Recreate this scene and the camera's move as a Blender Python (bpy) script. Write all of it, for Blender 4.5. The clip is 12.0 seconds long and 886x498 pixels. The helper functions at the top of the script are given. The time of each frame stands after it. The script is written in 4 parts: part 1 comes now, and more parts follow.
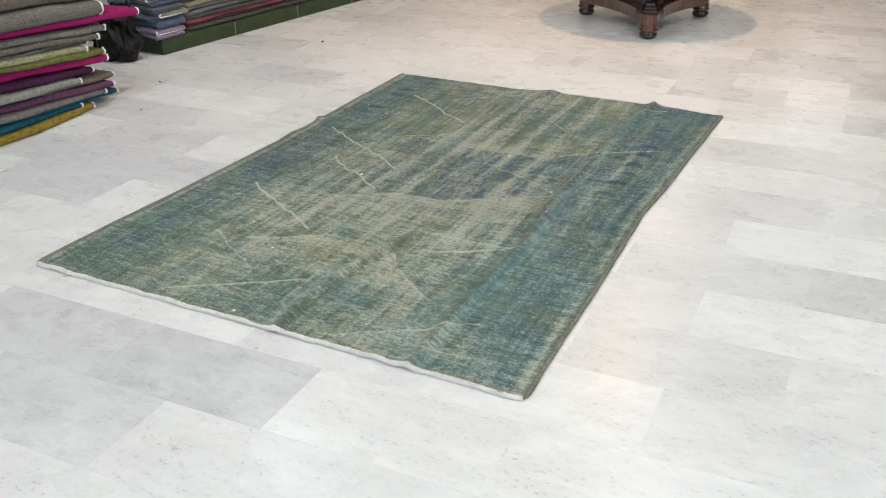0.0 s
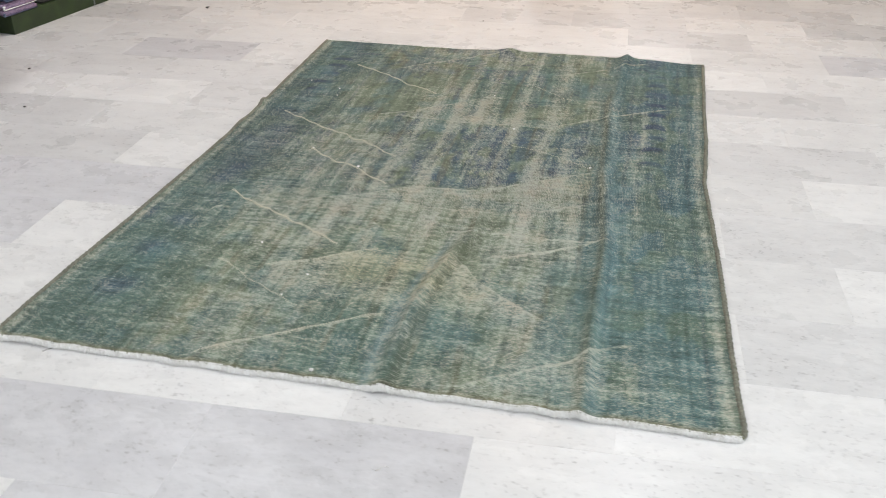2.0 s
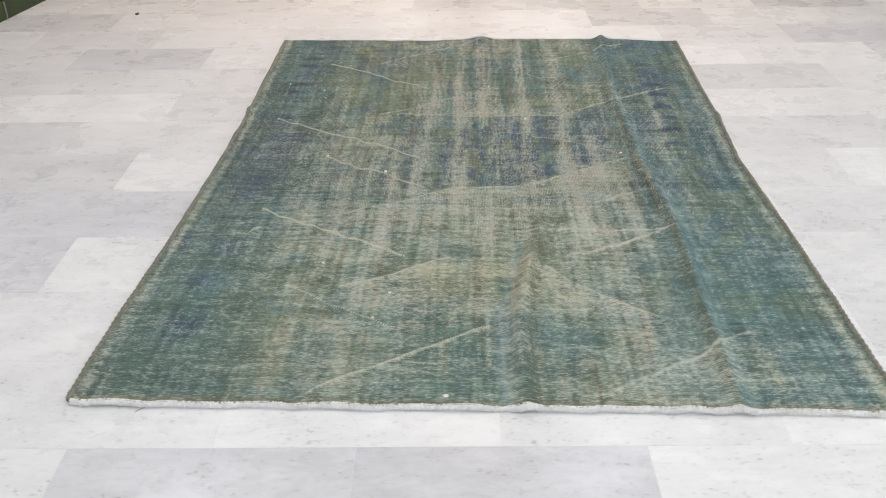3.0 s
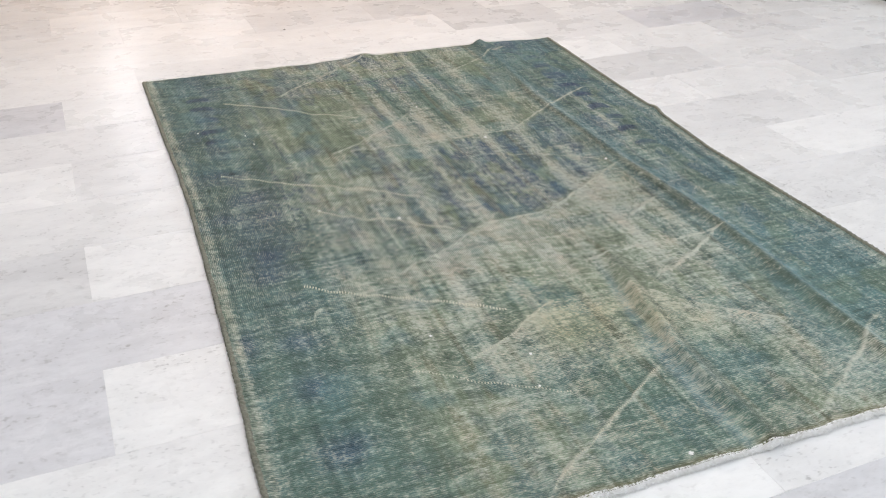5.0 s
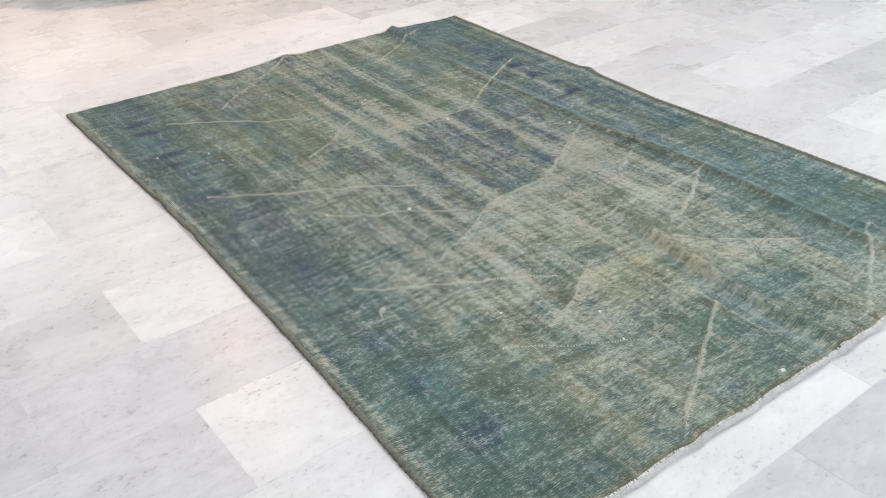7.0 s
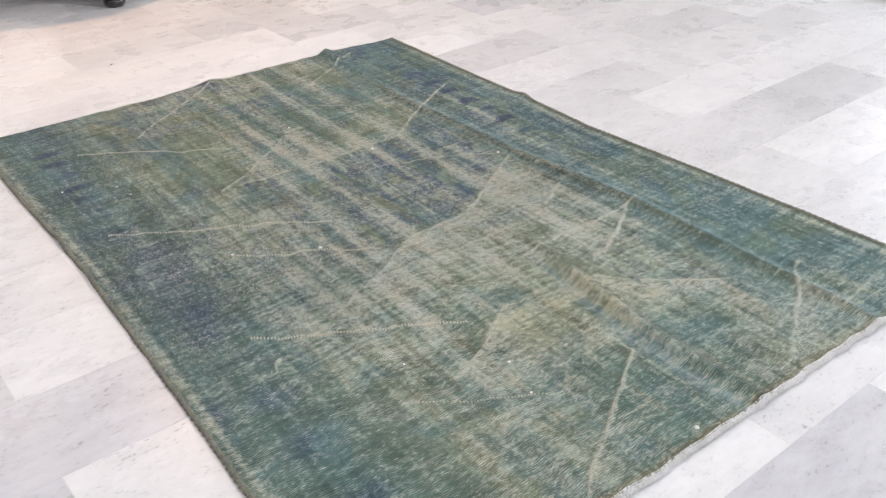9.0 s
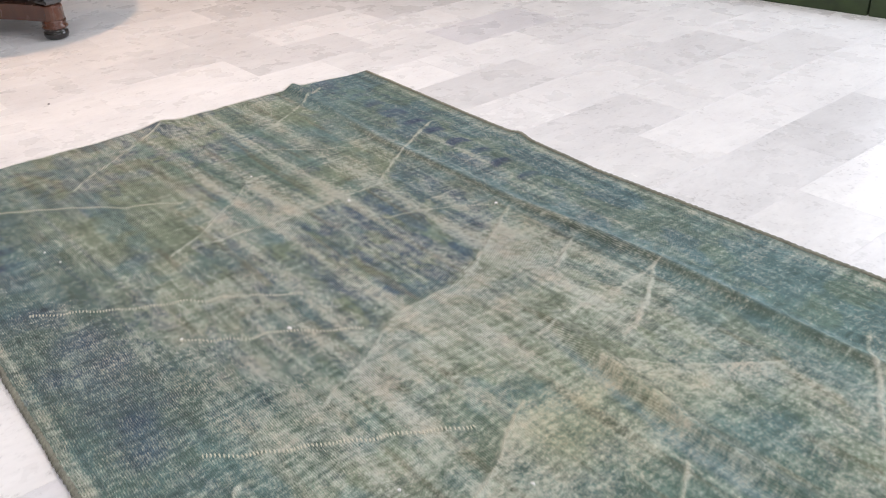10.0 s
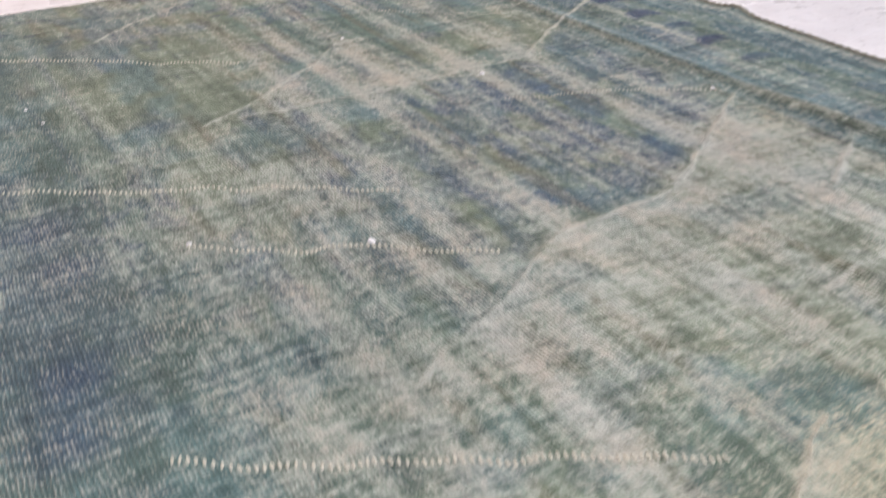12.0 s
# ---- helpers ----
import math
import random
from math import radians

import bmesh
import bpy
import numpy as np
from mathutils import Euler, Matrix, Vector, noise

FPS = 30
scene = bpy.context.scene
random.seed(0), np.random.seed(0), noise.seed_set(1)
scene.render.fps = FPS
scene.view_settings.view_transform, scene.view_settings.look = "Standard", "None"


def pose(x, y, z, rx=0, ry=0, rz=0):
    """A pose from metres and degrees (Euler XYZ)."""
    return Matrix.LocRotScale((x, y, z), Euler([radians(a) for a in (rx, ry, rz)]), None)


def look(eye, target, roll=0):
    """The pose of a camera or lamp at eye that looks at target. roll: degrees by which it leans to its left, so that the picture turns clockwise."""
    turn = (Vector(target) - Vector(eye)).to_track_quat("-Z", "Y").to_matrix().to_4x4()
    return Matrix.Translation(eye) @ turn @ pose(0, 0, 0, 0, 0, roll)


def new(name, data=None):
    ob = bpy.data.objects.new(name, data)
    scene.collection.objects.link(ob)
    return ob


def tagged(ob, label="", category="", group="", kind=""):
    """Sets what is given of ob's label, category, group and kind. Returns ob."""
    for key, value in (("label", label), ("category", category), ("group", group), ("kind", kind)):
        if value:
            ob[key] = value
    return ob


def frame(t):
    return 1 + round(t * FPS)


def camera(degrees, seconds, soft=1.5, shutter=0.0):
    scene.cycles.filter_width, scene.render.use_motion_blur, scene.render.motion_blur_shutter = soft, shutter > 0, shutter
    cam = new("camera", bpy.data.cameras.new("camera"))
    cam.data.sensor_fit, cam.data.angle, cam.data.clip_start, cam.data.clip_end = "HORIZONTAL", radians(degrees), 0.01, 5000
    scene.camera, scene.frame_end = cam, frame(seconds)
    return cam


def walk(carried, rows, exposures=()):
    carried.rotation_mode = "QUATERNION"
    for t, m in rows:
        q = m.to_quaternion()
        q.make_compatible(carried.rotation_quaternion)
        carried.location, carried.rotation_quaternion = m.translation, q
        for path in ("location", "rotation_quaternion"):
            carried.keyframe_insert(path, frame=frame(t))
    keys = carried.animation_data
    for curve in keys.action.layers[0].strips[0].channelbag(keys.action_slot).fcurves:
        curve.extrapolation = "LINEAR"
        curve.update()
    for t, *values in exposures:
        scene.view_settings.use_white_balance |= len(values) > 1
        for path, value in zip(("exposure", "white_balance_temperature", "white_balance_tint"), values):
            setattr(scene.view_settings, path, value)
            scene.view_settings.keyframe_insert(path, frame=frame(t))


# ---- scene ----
cam = camera(52.3, 12.0, soft=1.0, shutter=0.3)
PATH = [
    (0, (2.77, -2.113, 1.46), (2.004, -0.495, 0.567), -0.7),
    (0.5, (2.555, -1.962, 1.454), (1.834, -0.346, 0.523), -0.4),
    (1, (2.322, -1.92, 1.417), (1.713, -0.263, 0.476), 0.2),
    (1.5, (2.022, -1.903, 1.398), (1.587, -0.206, 0.433), 0.8),
    (2, (1.74, -1.82, 1.331), (1.418, -0.106, 0.352), 0.0),
    (2.5, (1.457, -1.74, 1.328), (1.258, -0.007, 0.35), -1.0),
    (3, (1.121, -1.735, 1.307), (1.099, -0.004, 0.305), -0.8),
    (3.2, (0.984, -1.714, 1.318), (1.019, 0.015, 0.312), -0.9),
    (4.8, (0.168, -1.289, 1.313), (0.794, 0.322, 0.306), 1.1),
    (5, (0.075, -1.237, 1.325), (0.75, 0.347, 0.308), 0.6),
    (5.5, (-0.095, -1.057, 1.32), (0.69, 0.467, 0.289), -1.0),
    (6, (-0.216, -0.94, 1.34), (0.639, 0.527, 0.283), -1.9),
    (6.5, (-0.351, -0.958, 1.348), (0.548, 0.465, 0.267), -3.4),
    (7, (-0.451, -0.988, 1.361), (0.549, 0.387, 0.308), -2.5),
    (7.2, (-0.468, -1.009, 1.388), (0.553, 0.354, 0.338), -2.5),
    (8.8, (-0.269, -0.979, 1.371), (0.765, 0.373, 0.321), -2.4),
    (9, (-0.201, -0.973, 1.353), (0.845, 0.382, 0.319), -2.0),
    (9.5, (-0.093, -0.876, 1.268), (1.004, 0.481, 0.291), -2.2),
    (10, (0.034, -0.579, 1.223), (1.151, 0.756, 0.239), -1.9),
    (10.5, (0.222, -0.298, 1.184), (1.234, 1.075, 0.139), -3.1),
    (11, (0.413, -0.021, 1.126), (1.368, 1.364, 0.044), -2.8),
    (11.5, (0.455, 0.1, 0.904), (1.435, 1.513, -0.118), -1.4),
    (12, (0.41, 0.07, 0.637), (1.32, 1.524, -0.39), -1.2),
]
walk(cam, [(t, look(eye, target, roll)) for t, eye, target, roll in PATH],
     [(0.0, 0.08, 6540, 11), (3.0, 0.14, 6470, 15), (5.0, 0.24, 6360, 15), (7.0, 0.24, 6300, 15), (9.0, 0.23, 6420, 19), (10.5, 0.35, 6370, 19), (11.5, 0.38, 6330, 21), (12.0, 0.42, 6320, 26)])

# ---- light ----
WARM, SOFT, NEUTRAL, DAY = (1.0, 0.65, 0.40), (1.0, 0.77, 0.57), (0.94, 0.985, 1.0), (0.86, 0.95, 1.0)
CEILING = 2.80
# First moved to brighten the right floor; last six unseen, added as fill.
DOWNLIGHTS_AND_FILL = [(2.10, 2.50), (1.37, 4.02), (0.40, 4.40), (1.30, 6.30), (0.60, 7.70), (0.60, 9.20), (0.60, 10.70), (2.00, 11.50), (2.50, 10.20), (-0.90, 0.40), (1.60, -1.10), (3.40, -1.20), (0.70, -3.10), (2.70, -3.10), (-0.45, 2.10)]
LAMP_POWER, FAR_POWER, NEAR_FILL_POWER, FRONT_FILL_POWER, SIDE_POWER = (21.0, 29.0, 8.0), 11.0, 13.5, 78.0, 79.0

world = bpy.data.worlds.new("world")
scene.world = world
world.use_nodes = True
world.node_tree.nodes["Background"].inputs[0].default_value = (0.75, 0.85, 1.0, 1)
world.node_tree.nodes["Background"].inputs[1].default_value = 0.15


def area_lamp(name, eye, target, size, size_y, power, colour):
    lamp = bpy.data.lights.new(name, "AREA")
    lamp.shape, lamp.size, lamp.size_y, lamp.energy, lamp.color = "RECTANGLE", size, size_y, power, colour
    ob = new(name, lamp)
    ob.matrix_world = look(eye, target)
    return ob


def down_lamp(x, y, power, colour):
    lamp = bpy.data.lights.new("downlight_or_fill", "AREA")
    lamp.shape, lamp.size, lamp.energy, lamp.color = "DISK", 0.09, power, colour
    new("downlight_or_fill", lamp).matrix_world = pose(x, y, CEILING - 0.03)


for n, (x, y) in enumerate(DOWNLIGHTS_AND_FILL):
    down_lamp(x, y, LAMP_POWER[n] if n < 3 else FAR_POWER if n < 9 else NEAR_FILL_POWER if n < 14 else 19.0, WARM if n in (1, 3) else SOFT if n == 2 else NEUTRAL)
# Unseen cool area lights stand in for assumed daylight from the front and right.
area_lamp("shop_window_light", (1.6, -4.9, 1.6), (1.6, 1.0, 0.6), 4.4, 2.2, FRONT_FILL_POWER, DAY)
area_lamp("side_window_light", (6.4, 0.4, 1.7), (1.0, 1.0, 0.2), 3.4, 1.8, SIDE_POWER, DAY)


# ---- materials ----
def material(name):
    m = bpy.data.materials.new(name)
    m.use_nodes = True
    return m, m.node_tree.nodes, m.node_tree.links, m.node_tree.nodes["Principled BSDF"]


def mixed(nodes, links, a, b, factor, kind="MIX"):
    """A colour mix node; a, b and factor are sockets or values."""
    node = nodes.new("ShaderNodeMix")
    node.data_type, node.blend_type = "RGBA", kind
    for slot, value in ((6, a), (7, b), (0, factor)):
        if hasattr(value, "links"):
            links.new(value, node.inputs[slot])
        else:
            node.inputs[slot].default_value = (*value, 1) if isinstance(value, tuple) else value
    return node.outputs[2]


def ranged(nodes, links, value, a, b, c=0.0, d=1.0):
    node = nodes.new("ShaderNodeMapRange")
    links.new(value, node.inputs[0])
    for slot, number in zip((1, 2, 3, 4), (a, b, c, d)):
        node.inputs[slot].default_value = number
    return node.outputs[0]


def sums(nodes, links, kind, a, b=0.0):
    node = nodes.new("ShaderNodeMath")
    node.operation = kind
    for slot, value in enumerate((a, b)):
        if hasattr(value, "links"):
            links.new(value, node.inputs[slot])
        else:
            node.inputs[slot].default_value = value
    return node.outputs[0]


def grain(nodes, links, vector, scale, detail=4.0, rough=0.55, stretch=None, distort=0.0):
    if stretch:
        mapping = nodes.new("ShaderNodeMapping")
        mapping.inputs["Scale"].default_value = stretch
        links.new(vector, mapping.inputs[0])
        vector = mapping.outputs[0]
    node = nodes.new("ShaderNodeTexNoise")
    node.inputs["Scale"].default_value, node.inputs["Detail"].default_value = scale, detail
    node.inputs["Roughness"].default_value, node.inputs["Distortion"].default_value = rough, distort
    links.new(vector, node.inputs["Vector"])
    return node.outputs[0]


def bumped(nodes, links, bsdf, height, strength, distance):
    node = nodes.new("ShaderNodeBump")
    node.inputs["Strength"].default_value, node.inputs["Distance"].default_value = strength, distance
    links.new(height, node.inputs["Height"])
    links.new(node.outputs[0], bsdf.inputs["Normal"])


def simple(name, colour, rough=0.6, scale=30.0, vary=0.25, bump=0.2, metal=0.0, stretch=None, coat=0.0):
    """A plain stuff with grain at two scales."""
    m, nodes, links, bsdf = material(name)
    where = nodes.new("ShaderNodeTexCoord").outputs["Object"]
    fine, broad = grain(nodes, links, where, scale, stretch=stretch), grain(nodes, links, where, scale / 7, 3, stretch=stretch)
    dark = tuple(c * (1 - vary) for c in colour)
    light = tuple(min(1.0, c * (1 + vary)) for c in colour)
    both = sums(nodes, links, "ADD", sums(nodes, links, "MULTIPLY", fine, 0.6), sums(nodes, links, "MULTIPLY", broad, 0.4))
    links.new(mixed(nodes, links, dark, light, ranged(nodes, links, both, 0.3, 0.7)), bsdf.inputs["Base Color"])
    links.new(ranged(nodes, links, fine, 0.3, 0.7, max(0.02, rough - 0.08), min(1.0, rough + 0.08)), bsdf.inputs["Roughness"])
    bsdf.inputs["Metallic"].default_value, bsdf.inputs["Coat Weight"].default_value = metal, coat
    if bump:
        bumped(nodes, links, bsdf, fine, bump, 0.004)
    return m


def marble(name, light, cloud, vein, mottle=1.0):
    """Polished, worn marble: clouds, soft veins, small pits; every tile is cut from another place."""
    m, nodes, links, bsdf = material(name)
    geometry = nodes.new("ShaderNodeNewGeometry").outputs["Position"]
    info = nodes.new("ShaderNodeObjectInfo")
    shift = nodes.new("ShaderNodeVectorMath")
    shift.operation = "MULTIPLY_ADD"
    links.new(info.outputs["Random"], shift.inputs[0])
    shift.inputs[1].default_value = (37.0, 91.0, 53.0)
    links.new(geometry, shift.inputs[2])
    where = shift.outputs[0]
    clouds = grain(nodes, links, where, 4.0, 5, 0.55, (1.0, 2.0, 1.0), 0.25)
    fine = grain(nodes, links, where, 38.0, 5, 0.65, (0.7, 1.6, 1.0))
    colour = mixed(nodes, links, light, cloud, ranged(nodes, links, clouds, 0.34, 0.78))
    streaks = grain(nodes, links, where, 3.0, 8, 0.62, (1.0, 2.6, 1.0), 1.6)
    ridge = sums(nodes, links, "ABSOLUTE", sums(nodes, links, "SUBTRACT", streaks, 0.5))
    thin = sums(nodes, links, "MULTIPLY", ranged(nodes, links, ridge, 0.0, 0.09, 1.0, 0.0), ranged(nodes, links, clouds, 0.46, 0.72, 0.0, 0.05))
    smudge = grain(nodes, links, where, 11.0, 5, 0.6, (0.8, 1.5, 1.0), 0.6)
    colour = mixed(nodes, links, colour, tuple(c * 0.78 for c in light), ranged(nodes, links, smudge, 0.46, 0.78, 0.0, 0.55 * mottle))
    colour = mixed(nodes, links, colour, vein, thin)
    colour = mixed(nodes, links, colour, tuple(c * 0.80 for c in light), ranged(nodes, links, fine, 0.44, 0.78, 0.0, 0.36 * mottle))
    pits = grain(nodes, links, where, 78.0, 3, 0.5, (0.8, 1.2, 1.0))
    veined = sums(nodes, links, "MULTIPLY", ranged(nodes, links, clouds, 0.42, 0.62, 0.40, 1.0), ranged(nodes, links, smudge, 0.40, 0.62, 0.15, 1.0))
    colour = mixed(nodes, links, colour, (0.36, 0.355, 0.35), sums(nodes, links, "MULTIPLY", ranged(nodes, links, pits, 0.575, 0.71, 0.0, 0.72 * min(1.3, mottle)), veined))
    tone = ranged(nodes, links, info.outputs["Random"], 0.0, 1.0, 0.93, 1.04)
    shade = nodes.new("ShaderNodeMix")
    shade.data_type, shade.blend_type = "RGBA", "MULTIPLY"
    shade.inputs[0].default_value = 1.0
    links.new(colour, shade.inputs[6])
    grey = nodes.new("ShaderNodeCombineColor")
    for slot in range(3):
        links.new(tone, grey.inputs[slot])
    links.new(grey.outputs[0], shade.inputs[7])
    links.new(shade.outputs[2], bsdf.inputs["Base Color"])
    worn = grain(nodes, links, where, 6.0, 5, 0.6)
    links.new(ranged(nodes, links, worn, 0.35, 0.7, 0.26, 0.32), bsdf.inputs["Roughness"])
    bsdf.inputs["Specular IOR Level"].default_value = 0.185
    bumped(nodes, links, bsdf, sums(nodes, links, "SUBTRACT", fine, ranged(nodes, links, pits, 0.615, 0.72, 0.0, 1.5)), 0.06, 0.002)
    return m


MARBLES = {
    "white": marble("white_marble", (0.80, 0.80, 0.79), (0.70, 0.70, 0.70), (0.50, 0.49, 0.47)),
    "pale": marble("pale_grey_marble", (0.715, 0.715, 0.712), (0.62, 0.62, 0.62), (0.42, 0.42, 0.41), 1.3),
    "grey": marble("grey_marble", (0.67, 0.67, 0.685), (0.57, 0.57, 0.59), (0.34, 0.34, 0.34), 1.7),
}


def dyed_wool():
    """Overdyed, clipped wool: the dye, with the folds' shading in it, and the wear lie on the mesh; ribs, knots and
    bare cotton flecks are woven in here.
    """
    m, nodes, links, bsdf = material("overdyed_wool")
    metres = nodes.new("ShaderNodeUVMap").outputs[0]
    dye, wear = nodes.new("ShaderNodeAttribute"), nodes.new("ShaderNodeAttribute")
    dye.attribute_name, wear.attribute_name = "dye", "wear"
    split = nodes.new("ShaderNodeSeparateXYZ")
    wobble = grain(nodes, links, metres, 9.0, 3)
    links.new(metres, split.inputs[0])
    jitter = grain(nodes, links, metres, 120.0, 2)
    across = sums(nodes, links, "ADD", sums(nodes, links, "ADD", split.outputs[0], sums(nodes, links, "MULTIPLY", wobble, 0.014)), sums(nodes, links, "MULTIPLY", jitter, 0.0042))
    along = sums(nodes, links, "ADD", sums(nodes, links, "ADD", split.outputs[1], sums(nodes, links, "MULTIPLY", wobble, 0.016)), sums(nodes, links, "MULTIPLY", jitter, 0.0085))
    rib = ranged(nodes, links, sums(nodes, links, "SINE", sums(nodes, links, "MULTIPLY", across, 2 * math.pi / 0.0052)), -0.8, 1)
    row = ranged(nodes, links, sums(nodes, links, "SINE", sums(nodes, links, "MULTIPLY", along, 2 * math.pi / 0.0056)), -0.9, 1, 0.22, 0.78)
    upper = ranged(nodes, links, sums(nodes, links, "ADD", split.outputs[1], sums(nodes, links, "MULTIPLY", grain(nodes, links, metres, 3.0, 3), 1.1)), 1.15, 1.65, 0.12, 0.92)
    lengthwise = grain(nodes, links, metres, 330.0, 3, 0.62, (1.0, 0.24, 1.0))
    crosswise = grain(nodes, links, metres, 330.0, 3, 0.62, (0.24, 0.9, 1.0))

    def either(first, second):
        """The crosswise rows below, the lengthwise ribs above."""
        node = nodes.new("ShaderNodeMix")
        for slot, value in ((0, upper), (2, first), (3, second)):
            links.new(value, node.inputs[slot])
        return node.outputs[0]

    knot, tuft = either(row, rib), either(crosswise, lengthwise)
    mottled = grain(nodes, links, metres, 62.0, 5, 0.65)
    broad = grain(nodes, links, metres, 11.0, 4, 0.6)
    threshold = ranged(nodes, links, wear.outputs["Fac"], 0.0, 1.0, 0.650, 0.385)
    blot = grain(nodes, links, metres, 150.0, 4, 0.65, (1.0, 0.8, 1.0))
    flecks = sums(nodes, links, "ADD", sums(nodes, links, "ADD", sums(nodes, links, "MULTIPLY", tuft, 0.62), sums(nodes, links, "MULTIPLY", blot, 0.24)), sums(nodes, links, "MULTIPLY", mottled, 0.14))
    strong = ranged(nodes, links, broad, 0.36, 0.62, 0.045, 0.10)
    woven = sums(nodes, links, "ADD", flecks, sums(nodes, links, "MULTIPLY", sums(nodes, links, "SUBTRACT", knot, 0.45), strong))
    bare = ranged(nodes, links, sums(nodes, links, "SUBTRACT", woven, threshold), -0.055, 0.100, 0.0, 0.90)
    cotton = mixed(nodes, links, mixed(nodes, links, (0.495, 0.515, 0.44), (0.54, 0.50, 0.40), ranged(nodes, links, broad, 0.45, 0.65)), (0.55, 0.475, 0.285), dye.outputs["Alpha"])
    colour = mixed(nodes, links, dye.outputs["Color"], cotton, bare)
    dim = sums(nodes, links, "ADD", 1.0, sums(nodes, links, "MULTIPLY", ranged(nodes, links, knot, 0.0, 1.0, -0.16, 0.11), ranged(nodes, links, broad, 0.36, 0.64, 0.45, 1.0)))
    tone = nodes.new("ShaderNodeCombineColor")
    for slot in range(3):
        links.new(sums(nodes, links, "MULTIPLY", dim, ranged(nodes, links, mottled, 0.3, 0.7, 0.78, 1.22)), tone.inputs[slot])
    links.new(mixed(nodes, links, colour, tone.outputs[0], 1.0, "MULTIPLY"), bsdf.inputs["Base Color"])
    bsdf.inputs["Roughness"].default_value = 0.92
    bsdf.inputs["Specular IOR Level"].default_value = 0.15
    bsdf.inputs["Sheen Weight"].default_value, bsdf.inputs["Sheen Roughness"].default_value = 0.12, 0.5
    bumped(nodes, links, bsdf, sums(nodes, links, "ADD", knot, sums(nodes, links, "MULTIPLY", tuft, 0.9)), 1.0, 0.003)
    return m


def carpet_cloth(name, colour, second, scale=26.0):
    """Cloth of the folded rugs: a worn, dark ornament over the dye, and a woven grain."""
    m, nodes, links, bsdf = material(name)
    where = nodes.new("ShaderNodeTexCoord").outputs["Object"]
    ornament = grain(nodes, links, where, scale * 2.2, 5, 0.72, (1, 0.7, 1.6), 0.0)
    fine = grain(nodes, links, where, 190.0, 3)
    base = mixed(nodes, links, colour, second, ranged(nodes, links, ornament, 0.46, 0.64, 0.0, 0.95))
    base = mixed(nodes, links, base, tuple(min(1.0, c * 1.7 + 0.03) for c in colour), ranged(nodes, links, fine, 0.48, 0.68, 0.0, 0.55))
    links.new(base, bsdf.inputs["Base Color"])
    bsdf.inputs["Roughness"].default_value, bsdf.inputs["Specular IOR Level"].default_value = 0.95, 0.15
    bumped(nodes, links, bsdf, sums(nodes, links, "ADD", fine, ornament), 0.9, 0.006)
    return m


COTTON = simple("white_cotton", (0.88, 0.87, 0.82), 0.95, 160.0, 0.22, 0.6)
TWINE = simple("cream_twine", (0.62, 0.60, 0.48), 0.95, 260.0, 0.18, 0.5)
CORD = simple("olive_wool_cord", (0.185, 0.185, 0.145), 0.95, 150.0, 0.55, 0.8)
WALL = simple("warm_grey_wall", (0.36, 0.33, 0.29), 0.85, 5.0, 0.2, 0.1)
PLASTER = simple("white_wall_paint", (0.78, 0.77, 0.74), 0.85, 9.0, 0.05, 0.05)
GROUT = simple("pale_grout", (0.76, 0.75, 0.73), 0.9, 60.0, 0.2, 0.2)
WALNUT = simple("polished_brown_wood", (0.078, 0.022, 0.009), 0.22, 26.0, 0.30, 0.03, stretch=(1, 1, 0.25), coat=0.8)
EBONY = simple("glossy_black_lacquer", (0.012, 0.010, 0.010), 0.16, 30.0, 0.3, 0.02, coat=0.7)
GREEN_PAINT = simple("dark_green_painted_board", (0.026, 0.046, 0.014), 0.55, 14.0, 0.60, 0.15)
STEEL = simple("brushed_steel_strip", (0.35, 0.36, 0.34), 0.4, 40.0, 0.2, 0.05, metal=0.8)
BLACK_LEATHER = simple("black_leather", (0.008, 0.007, 0.007), 0.45, 45.0, 0.4, 0.5)
DEBRIS = simple("dark_lint", (0.06, 0.05, 0.05), 0.9, 200.0, 0.3, 0.0)
BLACK_LEATHER.node_tree.nodes["Principled BSDF"].inputs["Specular IOR Level"].default_value = 0.22
WOOL = dyed_wool()


# ---- mesh helpers ----
def mesh_of(name, verts, faces, mat, smooth=False):
    me = bpy.data.meshes.new(name)
    me.from_pydata([tuple(v) for v in verts], [], faces)
    me.materials.append(mat)
    if smooth:
        me.polygons.foreach_set("use_smooth", [True] * len(me.polygons))
    me.update()
    return me


def part(name, bm, mat, parent=None, label="", smooth=False, m=None):
    """Links a bmesh as one mesh object, under a thing where one is given."""
    me = bpy.data.meshes.new(name)
    bmesh.ops.recalc_face_normals(bm, faces=bm.faces)
    bm.to_mesh(me)
    bm.free()
    me.materials.append(mat)
    if smooth:
        me.polygons.foreach_set("use_smooth", [True] * len(me.polygons))
    ob = new(name, me)
    ob.parent = parent
    if m is not None:
        ob.matrix_basis = m
    return tagged(ob, label) if label else ob


def box(x0, x1, y0, y1, z0, z1, bevel=0.0, segments=1):
    bm = bmesh.new()
    bmesh.ops.create_cube(bm, size=1.0, matrix=Matrix.LocRotScale(((x0 + x1) / 2, (y0 + y1) / 2, (z0 + z1) / 2), None, (x1 - x0, y1 - y0, z1 - z0)))
    if bevel:
        bmesh.ops.bevel(bm, geom=bm.edges, offset=bevel, segments=segments, affect="EDGES", profile=0.5)
    return bm


